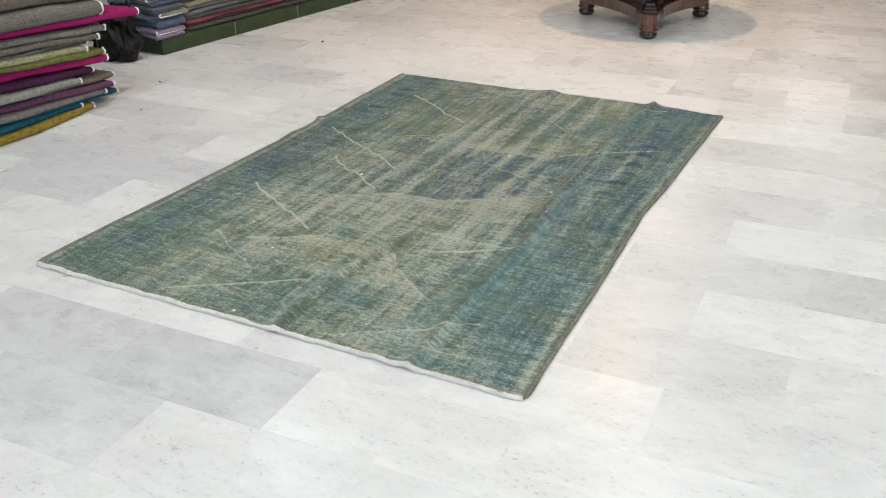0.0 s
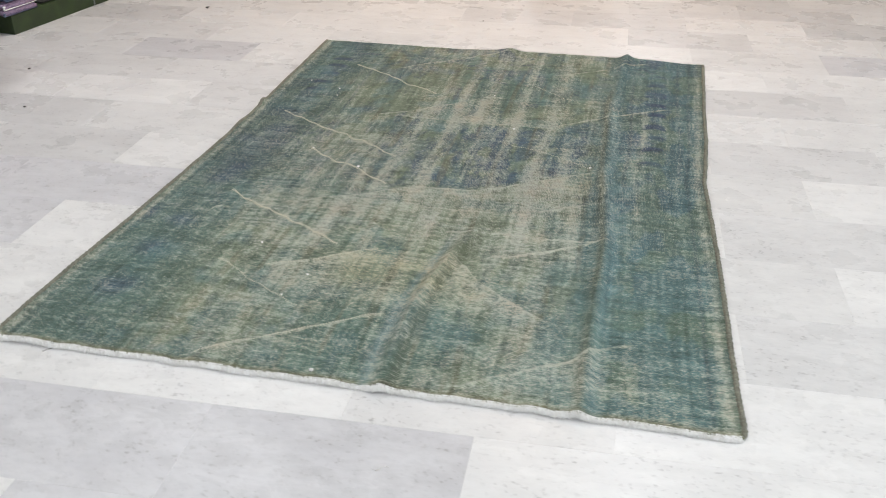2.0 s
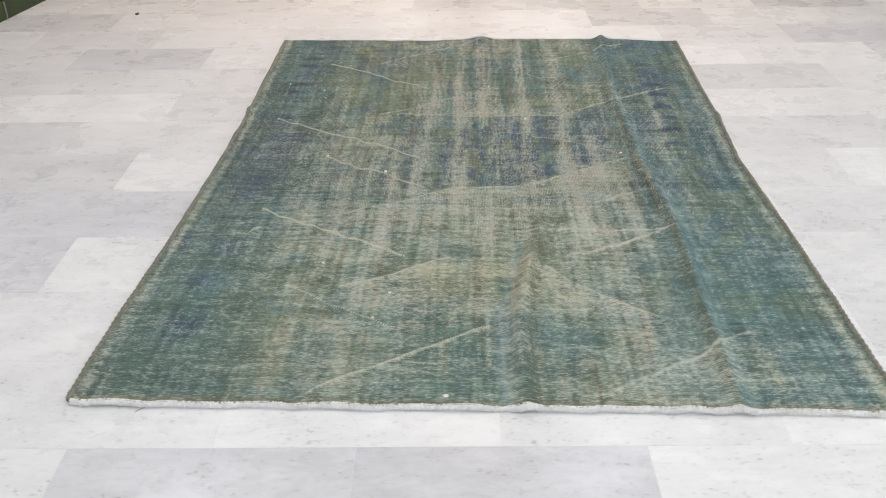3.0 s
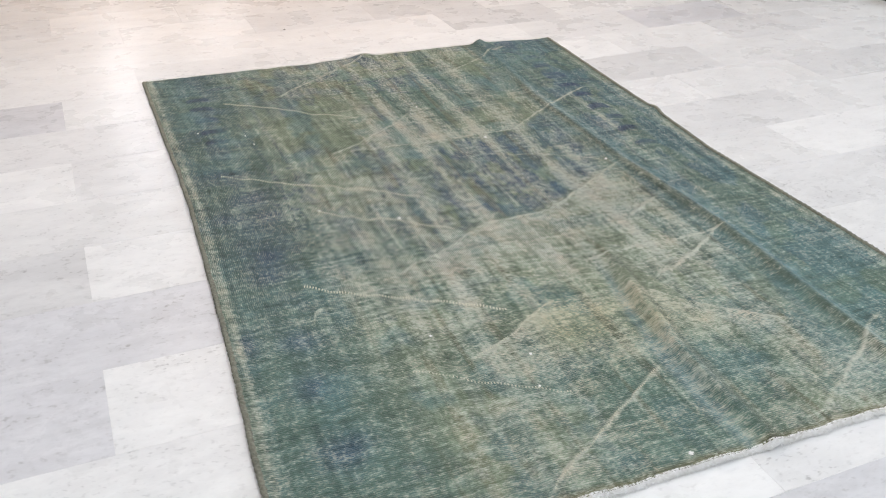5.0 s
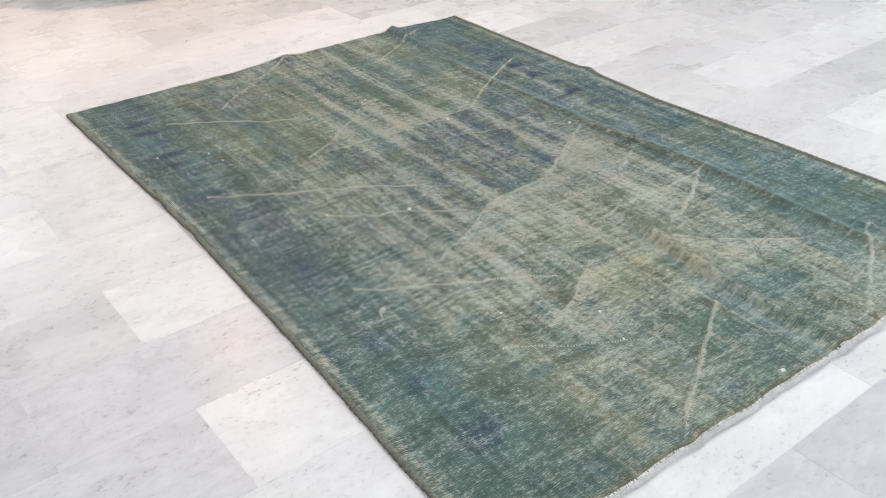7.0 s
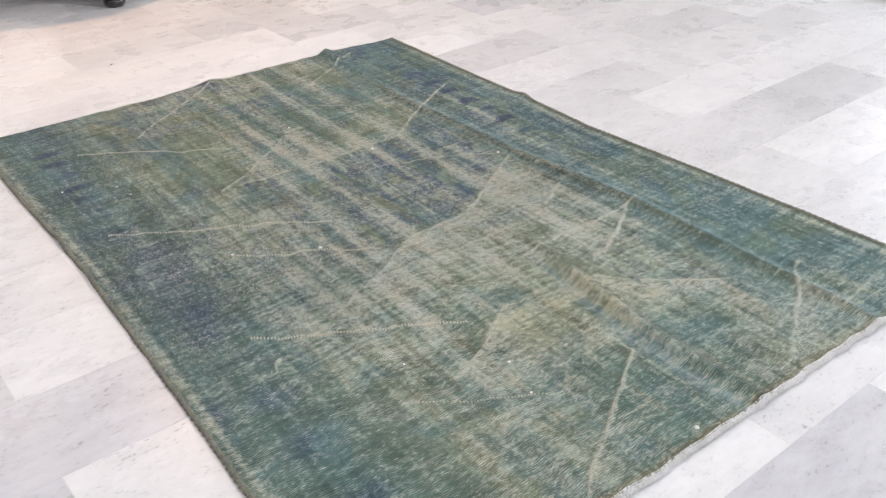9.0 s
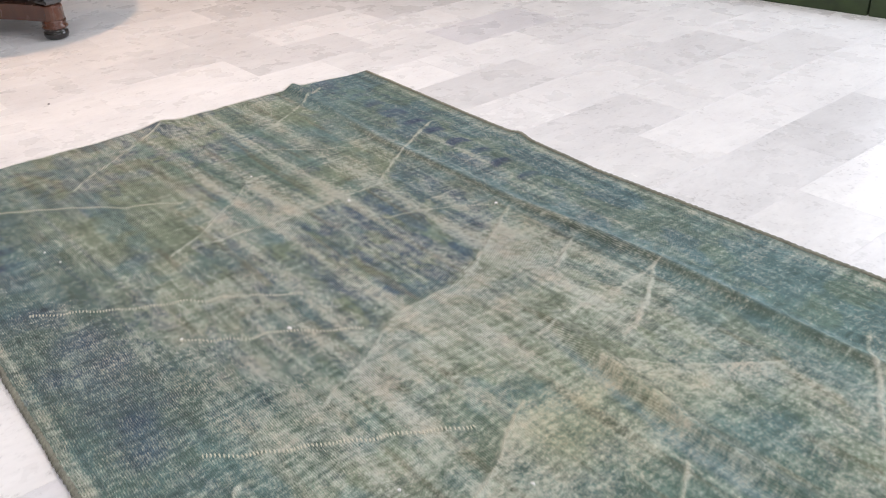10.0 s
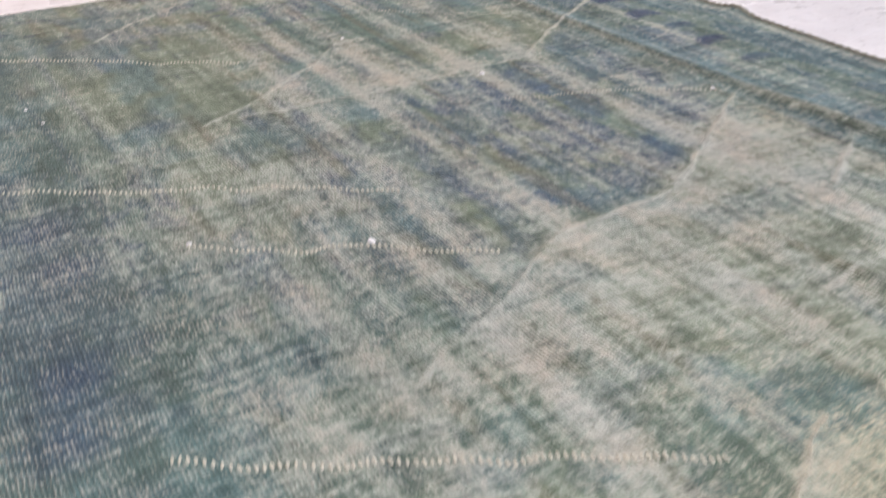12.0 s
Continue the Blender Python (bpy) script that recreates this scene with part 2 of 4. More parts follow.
def turned(profile, steps=28):
    """A body of revolution round z from (radius, height) pairs."""
    bm = bmesh.new()
    rings = []
    for r, z in profile:
        rings.append([bm.verts.new((r * math.cos(2 * math.pi * k / steps), r * math.sin(2 * math.pi * k / steps), z)) for k in range(steps)])
    for a, b in zip(rings, rings[1:]):
        for k in range(steps):
            bm.faces.new((a[k], a[(k + 1) % steps], b[(k + 1) % steps], b[k]))
    bm.faces.new(rings[0])
    bm.faces.new(rings[-1])
    return bm


def prism(outline, z0, z1, bevel=0.0):
    bm = bmesh.new()
    low = [bm.verts.new((x, y, z0)) for x, y in outline]
    high = [bm.verts.new((x, y, z1)) for x, y in outline]
    bm.faces.new(low)
    top = bm.faces.new(high)
    for k in range(len(low)):
        bm.faces.new((low[k], low[(k + 1) % len(low)], high[(k + 1) % len(low)], high[k]))
    if bevel:
        bmesh.ops.bevel(bm, geom=list(top.edges), offset=bevel, segments=2, affect="EDGES", profile=0.5)
    return bm


def thing(name, label, category, group="", at=None):
    ob = new(name)
    if at is not None:
        ob.matrix_basis = at
    return tagged(ob, label, category, group)


# ---- the room ----
floor = new("floor", mesh_of("floor", [(-4, -5.2, -0.0006), (7, -5.2, -0.0006), (7, 13.2, -0.0006), (-4, 13.2, -0.0006), (-4, -5.2, -0.2), (7, -5.2, -0.2), (7, 13.2, -0.2), (-4, 13.2, -0.2)],
                              [(0, 1, 2, 3), (7, 6, 5, 4), (0, 4, 5, 1), (1, 5, 6, 2), (2, 6, 7, 3), (3, 7, 4, 0)], GROUT))
tagged(floor, "worn white and grey marble tile floor in half bond", "floor", kind="structure")
for name, size in (("wall_north", (-4, 7, 13.0, 13.2)), ("wall_south", (-4, 7, -5.2, -5.0)), ("wall_west", (-4.2, -4, -5.2, 13.2)), ("wall_east", (7, 7.2, -5.2, 13.2))):
    tagged(part(name, box(*size, -0.2, CEILING + 0.1), WALL), "plain warm grey painted shop wall", "wall", kind="structure")
tagged(part("ceiling", box(-4, 7, -5, 13, CEILING, CEILING + 0.1), PLASTER), "plain white ceiling with round downlights", "ceiling", kind="structure")

glow, _, _, glow_bsdf = material("lamp_glass")
glow_bsdf.inputs["Emission Color"].default_value, glow_bsdf.inputs["Emission Strength"].default_value = (1.0, 0.86, 0.68, 1), 12.0
# Every lamp gets a fitting, the six added fill lamps too.
for x, y in DOWNLIGHTS_AND_FILL:
    lamp = thing("ceiling_downlight_or_fill", "small round recessed ceiling downlight with steel ring, some added as unseen fill", "ceiling lamp", "ceiling downlights", pose(x, y, CEILING))
    part("ring", turned([(0.075, 0.0), (0.075, -0.006), (0.06, -0.010), (0.052, -0.004), (0.052, 0.0)]), STEEL, lamp, smooth=True)
    part("bulb", turned([(0.050, -0.002), (0.042, -0.012), (0.02, -0.02), (0.002, -0.021)], 20), glow, lamp, "glowing warm bulb", True)

# ---- the rug ----
RUG = [Vector(p) for p in ((0.251, -0.157), (2.108, -0.214), (2.178, 2.460), (0.324, 2.530))]
WIDE, LONG = 1.86, 2.68
# How far the two long sides wander from straight lines, in metres, by share of length.
SIDE_SHARES = (0.0, 0.05, 0.12, 0.25, 0.37, 0.50, 0.60, 0.75, 0.90, 1.0)
FIRST_SIDE = (0.0, 0.000, 0.004, 0.017, 0.025, 0.030, 0.031, 0.020, 0.008, 0.0)
SECOND_SIDE = (0.0, -0.005, -0.010, -0.017, -0.026, -0.040, -0.024, -0.016, -0.006, 0.0)
# Sewn mends, each a row of short cream stitches; and worn creases. Places are shares of the rug's width and length.
SEAMS = [
    [(0.140, 0.868), (0.185, 0.850), (0.234, 0.826), (0.277, 0.805), (0.306, 0.782), (0.338, 0.776), (0.385, 0.754)],
    [(0.068, 0.627), (0.119, 0.605), (0.169, 0.583), (0.219, 0.563), (0.246, 0.556), (0.270, 0.543), (0.292, 0.539), (0.323, 0.524), (0.387, 0.493)],
    [(0.203, 0.498), (0.232, 0.480), (0.271, 0.462), (0.317, 0.450), (0.347, 0.432), (0.402, 0.408)],
    [(0.125, 0.348), (0.167, 0.328), (0.218, 0.308), (0.275, 0.286), (0.345, 0.259), (0.383, 0.244)],
    [(0.212, 0.183), (0.247, 0.170), (0.274, 0.156), (0.304, 0.142), (0.336, 0.131), (0.387, 0.112)],
    [(0.575, 0.842), (0.609, 0.821), (0.677, 0.776), (0.745, 0.748)],
    [(0.575, 0.577), (0.606, 0.567), (0.665, 0.553), (0.726, 0.534), (0.780, 0.508)],
]
CREASES = [
    [(0.262, 0.868), (0.283, 0.883), (0.377, 0.931), (0.490, 0.986), (0.510, 0.998)],
    [(0.279, 0.640), (0.339, 0.660), (0.391, 0.688), (0.455, 0.717), (0.508, 0.755), (0.550, 0.752)],
    [(0.321, 0.643), (0.404, 0.642), (0.478, 0.636), (0.565, 0.640), (0.667, 0.639), (0.742, 0.680), (0.830, 0.721), (0.923, 0.757)],
    [(0.660, 0.882), (0.755, 0.923), (0.815, 0.955), (0.860, 0.975)],
    [(0.270, 0.338), (0.298, 0.347), (0.360, 0.368), (0.418, 0.390), (0.454, 0.405), (0.569, 0.409), (0.617, 0.425), (0.662, 0.443), (0.727, 0.470), (0.789, 0.497)],
    [(0.688, 0.362), (0.744, 0.385), (0.796, 0.405)],
    [(0.298, 0.180), (0.355, 0.199), (0.394, 0.217), (0.456, 0.241)],
    [(0.641, 0.246), (0.670, 0.251), (0.744, 0.279), (0.802, 0.306)],
    [(0.290, 0.015), (0.325, 0.034), (0.393, 0.062), (0.464, 0.093), (0.515, 0.115)],
    [(0.544, 0.229), (0.581, 0.233), (0.606, 0.219), (0.646, 0.182), (0.714, 0.147), (0.745, 0.133)],
    [(0.655, 0.017), (0.711, 0.042), (0.790, 0.074), (0.829, 0.098), (0.866, 0.110)],
    [(0.119, 0.282), (0.125, 0.297), (0.138, 0.303), (0.153, 0.301)],
    [(0.552, 0.298), (0.640, 0.303), (0.732, 0.302), (0.816, 0.308)],
]
# Bare, pale streaks that run lengthwise: share of width, from and to which share of length, half width, how bare.
PALE_STREAKS = [
    (0.340, 0.25, 0.57, 0.013, 0.24), (0.300, 0.42, 0.57, 0.008, 0.14), (0.387, 0.30, 0.62, 0.012, 0.20), (0.462, 0.40, 0.63, 0.012, 0.22), (0.455, 0.62, 0.97, 0.011, 0.24),
    (0.505, 0.64, 0.98, 0.017, 0.26), (0.536, 0.42, 0.60, 0.010, 0.18), (0.597, 0.40, 0.98, 0.012, 0.22), (0.672, 0.27, 0.97, 0.017, 0.30), (0.548, 0.84, 0.99, 0.010, 0.18),
    (0.570, 0.27, 0.40, 0.017, 0.16), (0.424, 0.23, 0.40, 0.014, 0.16), (0.511, 0.25, 0.40, 0.017, 0.18), (0.720, 0.42, 0.62, 0.010, 0.14), (0.407, 0.66, 0.80, 0.008, 0.14),
    (0.765, 0.24, 0.44, 0.012, 0.16), (0.872, 0.36, 0.74, 0.008, 0.16), (0.250, 0.20, 0.46, 0.014, 0.14), (0.200, 0.42, 0.80, 0.008, 0.12),
]
DARK_STREAKS = [
    (0.435, 0.60, 0.96, 0.010, 0.22), (0.560, 0.66, 0.92, 0.012, 0.24), (0.634, 0.44, 0.92, 0.012, 0.24), (0.725, 0.62, 0.96, 0.014, 0.20), (0.362, 0.40, 0.62, 0.008, 0.20), (0.490, 0.42, 0.62, 0.010, 0.22),
    (0.475, 0.66, 0.95, 0.007, 0.14), (0.320, 0.56, 0.64, 0.012, 0.18), (0.310, 0.64, 0.84, 0.040, 0.16), (0.690, 0.46, 0.60, 0.008, 0.16), (0.420, 0.42, 0.60, 0.010, 0.18), (0.300, 0.24, 0.32, 0.016, 0.14),
]


def lattice_noise(x, y, seed):
    """Smooth value noise on arrays, 0 to 1."""
    table = np.random.RandomState(seed).rand(256, 256)
    x0, y0 = np.floor(x).astype(int), np.floor(y).astype(int)
    fx, fy = x - x0, y - y0
    fx, fy = fx * fx * (3 - 2 * fx), fy * fy * (3 - 2 * fy)
    a, b = table[x0 % 256, y0 % 256], table[(x0 + 1) % 256, y0 % 256]
    c, d = table[x0 % 256, (y0 + 1) % 256], table[(x0 + 1) % 256, (y0 + 1) % 256]
    return (a * (1 - fx) + b * fx) * (1 - fy) + (c * (1 - fx) + d * fx) * fy


def layered_noise(x, y, seed, octaves=4):
    return sum(lattice_noise(x * 2**n, y * 2**n, seed + n) * 0.5**n for n in range(octaves)) / sum(0.5**n for n in range(octaves))


def smooth_step(a, b, x):
    t = np.clip((x - a) / (b - a), 0, 1)
    return t * t * (3 - 2 * t)


def hill(x, middle, width):
    return np.exp(-(((x - middle) / width) ** 2))


def beside(u, v, line):
    """Metres over (plus) or under (minus) a line that runs across the rug, and a mask that fades at its ends."""
    us, vs = [p[0] for p in line], [p[1] for p in line]
    slope = (vs[-1] - vs[0]) * LONG / ((us[-1] - us[0]) * WIDE)
    off = (v - np.interp(u, us, vs)) * LONG / math.hypot(1, slope)
    return off, smooth_step(us[0] - 0.012, us[0] + 0.015, u) * (1 - smooth_step(us[-1] - 0.015, us[-1] + 0.012, u))


def long_fold(v):
    """The share of width at which the long fold lies."""
    return np.interp(v, (0.0, 0.13, 0.30, 0.45, 0.60, 0.75, 0.92, 1.0), (0.806, 0.812, 0.820, 0.812, 0.800, 0.791, 0.806, 0.810))


def short_fold(v):
    return np.interp(v, (0.0, 0.07, 0.14, 0.23, 0.32), (0.552, 0.550, 0.553, 0.574, 0.600))


def rug_height(u, v):
    z = 0.008 + 0.0025 * (layered_noise(u * 9, v * 13, 40, 3) - 0.5)
    fold, short = long_fold(v), short_fold(v)
    lift = 0.55 + 0.45 * smooth_step(0.0, 0.05, v)
    z = z + 0.018 * lift * hill(u, fold, 0.012) * (0.45 + 0.55 * (1 - smooth_step(0.40, 0.60, v))) + 0.006 * hill(u, fold, 0.012) * smooth_step(0.80, 0.92, v)
    z = z + (0.023 * lift * hill(u, short + 0.004, 0.013) - 0.003 * hill(u, short - 0.028, 0.014) + 0.004 * hill(u, short - 0.058, 0.018)) * (1 - smooth_step(0.22, 0.36, v))
    z = z + 0.013 * hill(u, 0.505, 0.024) * np.exp(-(1 - v) / 0.06) + 0.007 * hill(u, 0.815, 0.024) * np.exp(-(1 - v) / 0.06)
    z = z + 0.006 * smooth_step(0.38, 0.48, u) * (1 - smooth_step(0.86, 0.96, u)) * np.exp(-(1 - v) / 0.05)
    z = z + 0.014 * hill(v, 0.652, 0.012) * np.exp(-u / 0.03) + 0.008 * hill(v, 0.56, 0.02) * np.exp(-u / 0.03) + 0.012 * hill(v, 0.635, 0.016) * np.exp(-(1 - u) / 0.04)
    z = z + 0.006 * hill(v, 0.18, 0.012) * hill(u, 0.60, 0.07) + 0.005 * hill(v, 0.155, 0.010) * hill(u, 0.57, 0.06)
    z = z + 0.004 * np.exp(-v / 0.02) * np.maximum(0, np.sin(u * 31) * np.sin(u * 13 + 1))
    for line in CREASES[:-1]:
        off, mask = beside(u, v, line)
        z = z + mask * 0.0034 * hill(off, 0.0, 0.007)
    return z


def rug_point(u, v, up=0.0):
    """The place of a share of width and length; the sides wander a little."""
    shift = np.interp(v, SIDE_SHARES, FIRST_SIDE) * (1 - u) + np.interp(v, SIDE_SHARES, SECOND_SIDE) * u
    a = u + 0.0015 * (lattice_noise(v * 60, u * 0, 60) - 0.5)
    b = v + 0.0030 * (lattice_noise(u * 40, v * 0, 61) - 0.5) + 0.003 * (lattice_noise(u * 9, v * 0, 63) - 0.5)
    x = RUG[0].x * (1 - a) * (1 - b) + RUG[1].x * a * (1 - b) + RUG[2].x * a * b + RUG[3].x * (1 - a) * b + shift
    y = RUG[0].y * (1 - a) * (1 - b) + RUG[1].y * a * (1 - b) + RUG[2].y * a * b + RUG[3].y * (1 - a) * b
    return np.stack([x, y, rug_height(u, v) + up], -1)


def rug_dye_and_shade(u, v):
    """The dye's colour with the folds' shading painted in, the wear and how yellow the bare cotton is, 0 to 1, by share
    of width and length.
    """
    x, y = u * WIDE, v * LONG

    def tint(a, b, k):
        return a * (1 - k[..., None]) + np.array(b) * k[..., None]

    def even(n):
        return np.clip((n - 0.5) * 2.6, -1, 1)

    low, mid, patch = layered_noise(x * 2.2, y * 2.2, 1), layered_noise(x * 16, y * 16, 5), layered_noise(x * 6, y * 3.5, 37)
    thread, weft = layered_noise(x * 85, y * 3.0, 9, 2), layered_noise(x * 5.0, y * 95, 17, 2)
    field = smooth_step(0.10, 0.25, u + 0.06 * even(patch)) * (1 - smooth_step(0.765, 0.815, u))
    colour = np.ones(u.shape + (3,)) * np.array((0.095, 0.138, 0.112))
    colour = tint(colour, (0.170, 0.176, 0.112), smooth_step(0.32, 0.58, low) * field * 0.75)
    # Borders: a dark green and blue one on one side, a bluer one beyond the long fold.
    colour = tint(colour, (0.064, 0.094, 0.084), (1 - smooth_step(0.08, 0.26, u + 0.07 * even(patch))) * (0.45 + 0.2 * smooth_step(0.4, 0.6, v)))
    colour = tint(colour, (0.056, 0.108, 0.122), smooth_step(0.765 - 0.10 * (1 - smooth_step(0.1, 0.5, v)), 0.825 + 0.05 * (1 - smooth_step(0.1, 0.5, v)), u + 0.012 * even(mid) + 0.03 * even(patch)) * (0.55 + 0.28 * smooth_step(0.05, 0.45, v) + 0.12 * even(low)))
    colour = tint(colour, (0.062, 0.090, 0.130), hill(u, 0.875, 0.045) * smooth_step(0.28, 0.5, v) * (0.25 + 0.75 * smooth_step(0.42, 0.62, layered_noise(x * 14, y * 16, 21))) * 0.72)
    colour = tint(colour, (0.058, 0.084, 0.116), hill(u, 0.09, 0.06) * smooth_step(0.22, 0.45, v) * smooth_step(0.40, 0.62, layered_noise(x * 12, y * 12, 25)) * 0.55)
    beyond = smooth_step(0.80, 0.84, u)
    colour = tint(colour, (0.104, 0.138, 0.096), beyond * smooth_step(0.46, 0.62, layered_noise(x * 12, y * 7, 101, 3)) * 0.70)
    colour = tint(colour, (0.110, 0.185, 0.205), beyond * hill(u, 0.845, 0.03) * smooth_step(0.12, 0.2, v) * (1 - smooth_step(0.42, 0.6, v)) * (0.15 + 0.35 * smooth_step(0.4, 0.6, mid)))
    # Half-lost motifs along the borders.
    for side, first, last, pitch, wide in ((0.092, 0.733, 0.93, 0.0415, 0.026), (0.893, 0.545, 0.95, 0.046, 0.026)):
        phase = (v - first) / pitch + 0.08 * np.sin(v * 50)
        bow = (phase - np.round(phase)) / 0.36 + 0.5 * ((u - side) / wide) ** 2
        stroke = (1 - smooth_step(0.25, 0.75, np.abs(bow))) * (1 - smooth_step(0.7, 1.1, np.abs(u - side) / wide))
        keep = smooth_step(first - 0.02, first + 0.005, v) * (1 - smooth_step(last - 0.03, last, v)) * (0.85 if side < 0.5 else 0.3 + 0.7 * smooth_step(0.35, 0.52, layered_noise(x * 9, y * 9, 45)))
        colour = tint(colour, (0.032, 0.048, 0.090), stroke * keep * 0.90)
        wear_less = stroke * keep if side < 0.5 else wear_less + stroke * keep
    for where, first, last in ((0.195, 0.60, 0.88), (0.155, 0.45, 0.80), (0.945, 0.45, 0.99), (0.842, 0.42, 0.98)):
        colour = tint(colour, (0.042, 0.062, 0.078), hill(u + 0.006 * np.sin(v * 9), where, 0.0045) * smooth_step(first, first + 0.05, v) * (1 - smooth_step(last - 0.05, last, v)) * 0.55)
    # The blue ground between the two broad creases, streaked lengthwise.
    over, under = beside(u, v, CREASES[2])[0], beside(u, v, CREASES[4])[0]
    ground = smooth_step(0.26, 0.36, u) * (1 - smooth_step(0.74, 0.79, u)) * (1 - smooth_step(-0.05, 0.01, over)) * smooth_step(-0.01, 0.05, under)
    ground = ground * (0.55 + 0.45 * smooth_step(0.40, 0.50, u))
    colour = tint(colour, (0.052, 0.090, 0.130), ground * smooth_step(0.32, 0.60, layered_noise(x * 22, y * 9, 29)) * 0.62)
    colour = tint(colour, (0.034, 0.060, 0.106), ground * smooth_step(0.48, 0.62, layered_noise(x * 34, y * 16, 31, 3)) * 0.6)
    for place, length, wide, long in ((0.052, 0.634, 0.030, 0.014), (0.102, 0.556, 0.030, 0.016), (0.041, 0.514, 0.026, 0.020), (0.122, 0.506, 0.030, 0.016), (0.081, 0.378, 0.03, 0.02), (0.095, 0.412, 0.026, 0.018), (0.094, 0.256, 0.030, 0.018), (0.093, 0.187, 0.030, 0.018), (0.098, 0.107, 0.030, 0.020), (0.024, 0.268, 0.014, 0.020), (0.25, 0.66, 0.03, 0.016)):
        colour = tint(colour, (0.040, 0.068, 0.104), hill(u + 0.012 * even(mid), place, wide) * hill(v + 0.008 * even(patch), length, long) * 0.75)
    colour = tint(colour, (0.074, 0.100, 0.136), field * smooth_step(0.70, 0.9, v) * smooth_step(0.48, 0.66, layered_noise(x * 9, y * 6, 33)) * 0.55)
    # Wear: bare, pale cotton in thin lengthwise streaks, most of it in the middle and beside the creases.
    middle = smooth_step(0.10, 0.34, u + 0.05 * even(low)) * (1 - smooth_step(0.72, 0.79, u))
    streak, stripe = layered_noise(x * 33, y * 1.9, 13, 2), layered_noise(x * 64, y * 3.4, 71, 2)
    wear = 0.335 + 0.075 * middle - 0.04 * smooth_step(0.74, 0.84, v) - 0.10 * smooth_step(0.60, 0.66, v) * (1 - smooth_step(0.80, 0.90, v)) * hill(u, 0.24, 0.07) + 0.02 * hill(v, 0.30, 0.12) * middle  + 0.04 * middle * hill(v, 0.42, 0.25) - 0.035 * (1 - smooth_step(0.10, 0.30, v))
    wear = wear + (0.45 + 0.55 * middle) * (0.05 * np.tanh(1.8 * even(streak)) + 0.10 * np.tanh(1.8 * even(stripe))) * (0.6 + 0.8 * patch) * (0.55 + 0.45 * smooth_step(0.12, 0.42, v))
    cross = layered_noise(x * 4.5, y * 42, 73, 3)
    high = smooth_step(0.25, 0.50, v + 0.12 * even(low))
    fleck = even(layered_noise(x * 125, y * 42, 103, 2)) * (0.25 + 0.75 * high) + even(layered_noise(x * 42, y * 125, 107, 2)) * (1 - 0.65 * high)
    blotch = layered_noise(x * 15, y * 12, 109, 3)
    wear = wear + 0.14 * fleck + 0.075 * even(blotch) * (0.4 + 0.6 * middle)
    wear = wear + 0.09 * even(thread) + 0.08 * even(mid) + 0.04 * even(low) + 0.10 * even(weft) + 0.08 * even(patch) + 0.05 * even(cross) * (0.5 + 0.8 * (1 - smooth_step(0.25, 0.5, v)))
    wander = 0.006 * (layered_noise(v * 3, u * 0 + 2, 77, 2) - 0.5)
    ragged = 0.55 + 0.9 * layered_noise(x * 40, y * 5, 79, 3)
    for sign, streaks in ((1, PALE_STREAKS), (-1, DARK_STREAKS)):
        for place, first, last, wide, much in streaks:
            wear = wear + 1.2 * sign * much * ragged * hill(u + wander, place, wide) * smooth_step(first - 0.03, first + 0.03, v) * (1 - smooth_step(last - 0.03, last + 0.03, v))
    for line, side, reach, amount in ((CREASES[1], -1, 0.10, 0.15), (CREASES[4], -1, 0.14, 0.17), (CREASES[6], -1, 0.12, 0.12), (CREASES[8], -1, 0.05, 0.08), (CREASES[9], -1, 0.10, 0.17), (CREASES[10], -1, 0.08, 0.10), (CREASES[0], 1, 0.05, 0.06)):
        off, mask = beside(u, v, line)
        wear = wear + amount * mask * smooth_step(0.0, 0.012, side * off) * np.exp(-np.maximum(side * off, 0) / reach)
    # Broad bare zones between the creases.
    lens = smooth_step(-0.01, 0.02, beside(u, v, CREASES[2])[0]) * (1 - smooth_step(-0.02, 0.01, beside(u, v, CREASES[1])[0])) * smooth_step(0.29, 0.36, u) * (1 - smooth_step(0.60, 0.74, u))
    tent = (1 - smooth_step(-0.03, 0.01, beside(u, v, CREASES[9])[0])) * smooth_step(0.53, 0.56, u) * (1 - smooth_step(0.70, 0.77, u)) * smooth_step(0.12, 0.17, v)
    wedge = (1 - smooth_step(-0.02, 0.005, beside(u, v, CREASES[6])[0])) * smooth_step(0.30, 0.36, u) * (1 - smooth_step(0.53, 0.56, u)) * smooth_step(0.10, 0.16, v)
    corner = (1 - smooth_step(-0.02, 0.005, beside(u, v, CREASES[10])[0])) * smooth_step(0.66, 0.72, u) * (1 - smooth_step(0.88, 0.93, u)) * smooth_step(0.02, 0.04, v)
    pale = (1 - smooth_step(-0.04, 0.0, beside(u, v, CREASES[4])[0])) * smooth_step(0.27, 0.34, u) * (1 - smooth_step(0.72, 0.80, u)) * smooth_step(0.24, 0.33, v)
    wear = wear + (0.11 * lens + 0.16 * tent + 0.14 * wedge + 0.08 * corner + 0.03 * pale) * (0.2 + 1.6 * patch)
    for line in CREASES:
        off, mask = beside(u, v, line)
        broken = smooth_step(0.30, 0.52, layered_noise(x * 38, y * 38, 57, 2)) * (0.6 + 0.4 * smooth_step(0.35, 0.6, patch))
        wear = wear + 0.56 * mask * hill(off, 0.0025 * even(mid), 0.0058) * (0.25 + 0.75 * broken)
        colour = tint(colour, (0.42, 0.40, 0.31), mask * hill(off, 0.0025 * even(mid), 0.0046) * (0.30 + 0.55 * broken))
        # A slightly darker strip along one side of each crease.
        colour = colour * (1 - 0.10 * mask * hill(off, 0.011, 0.005))[..., None]
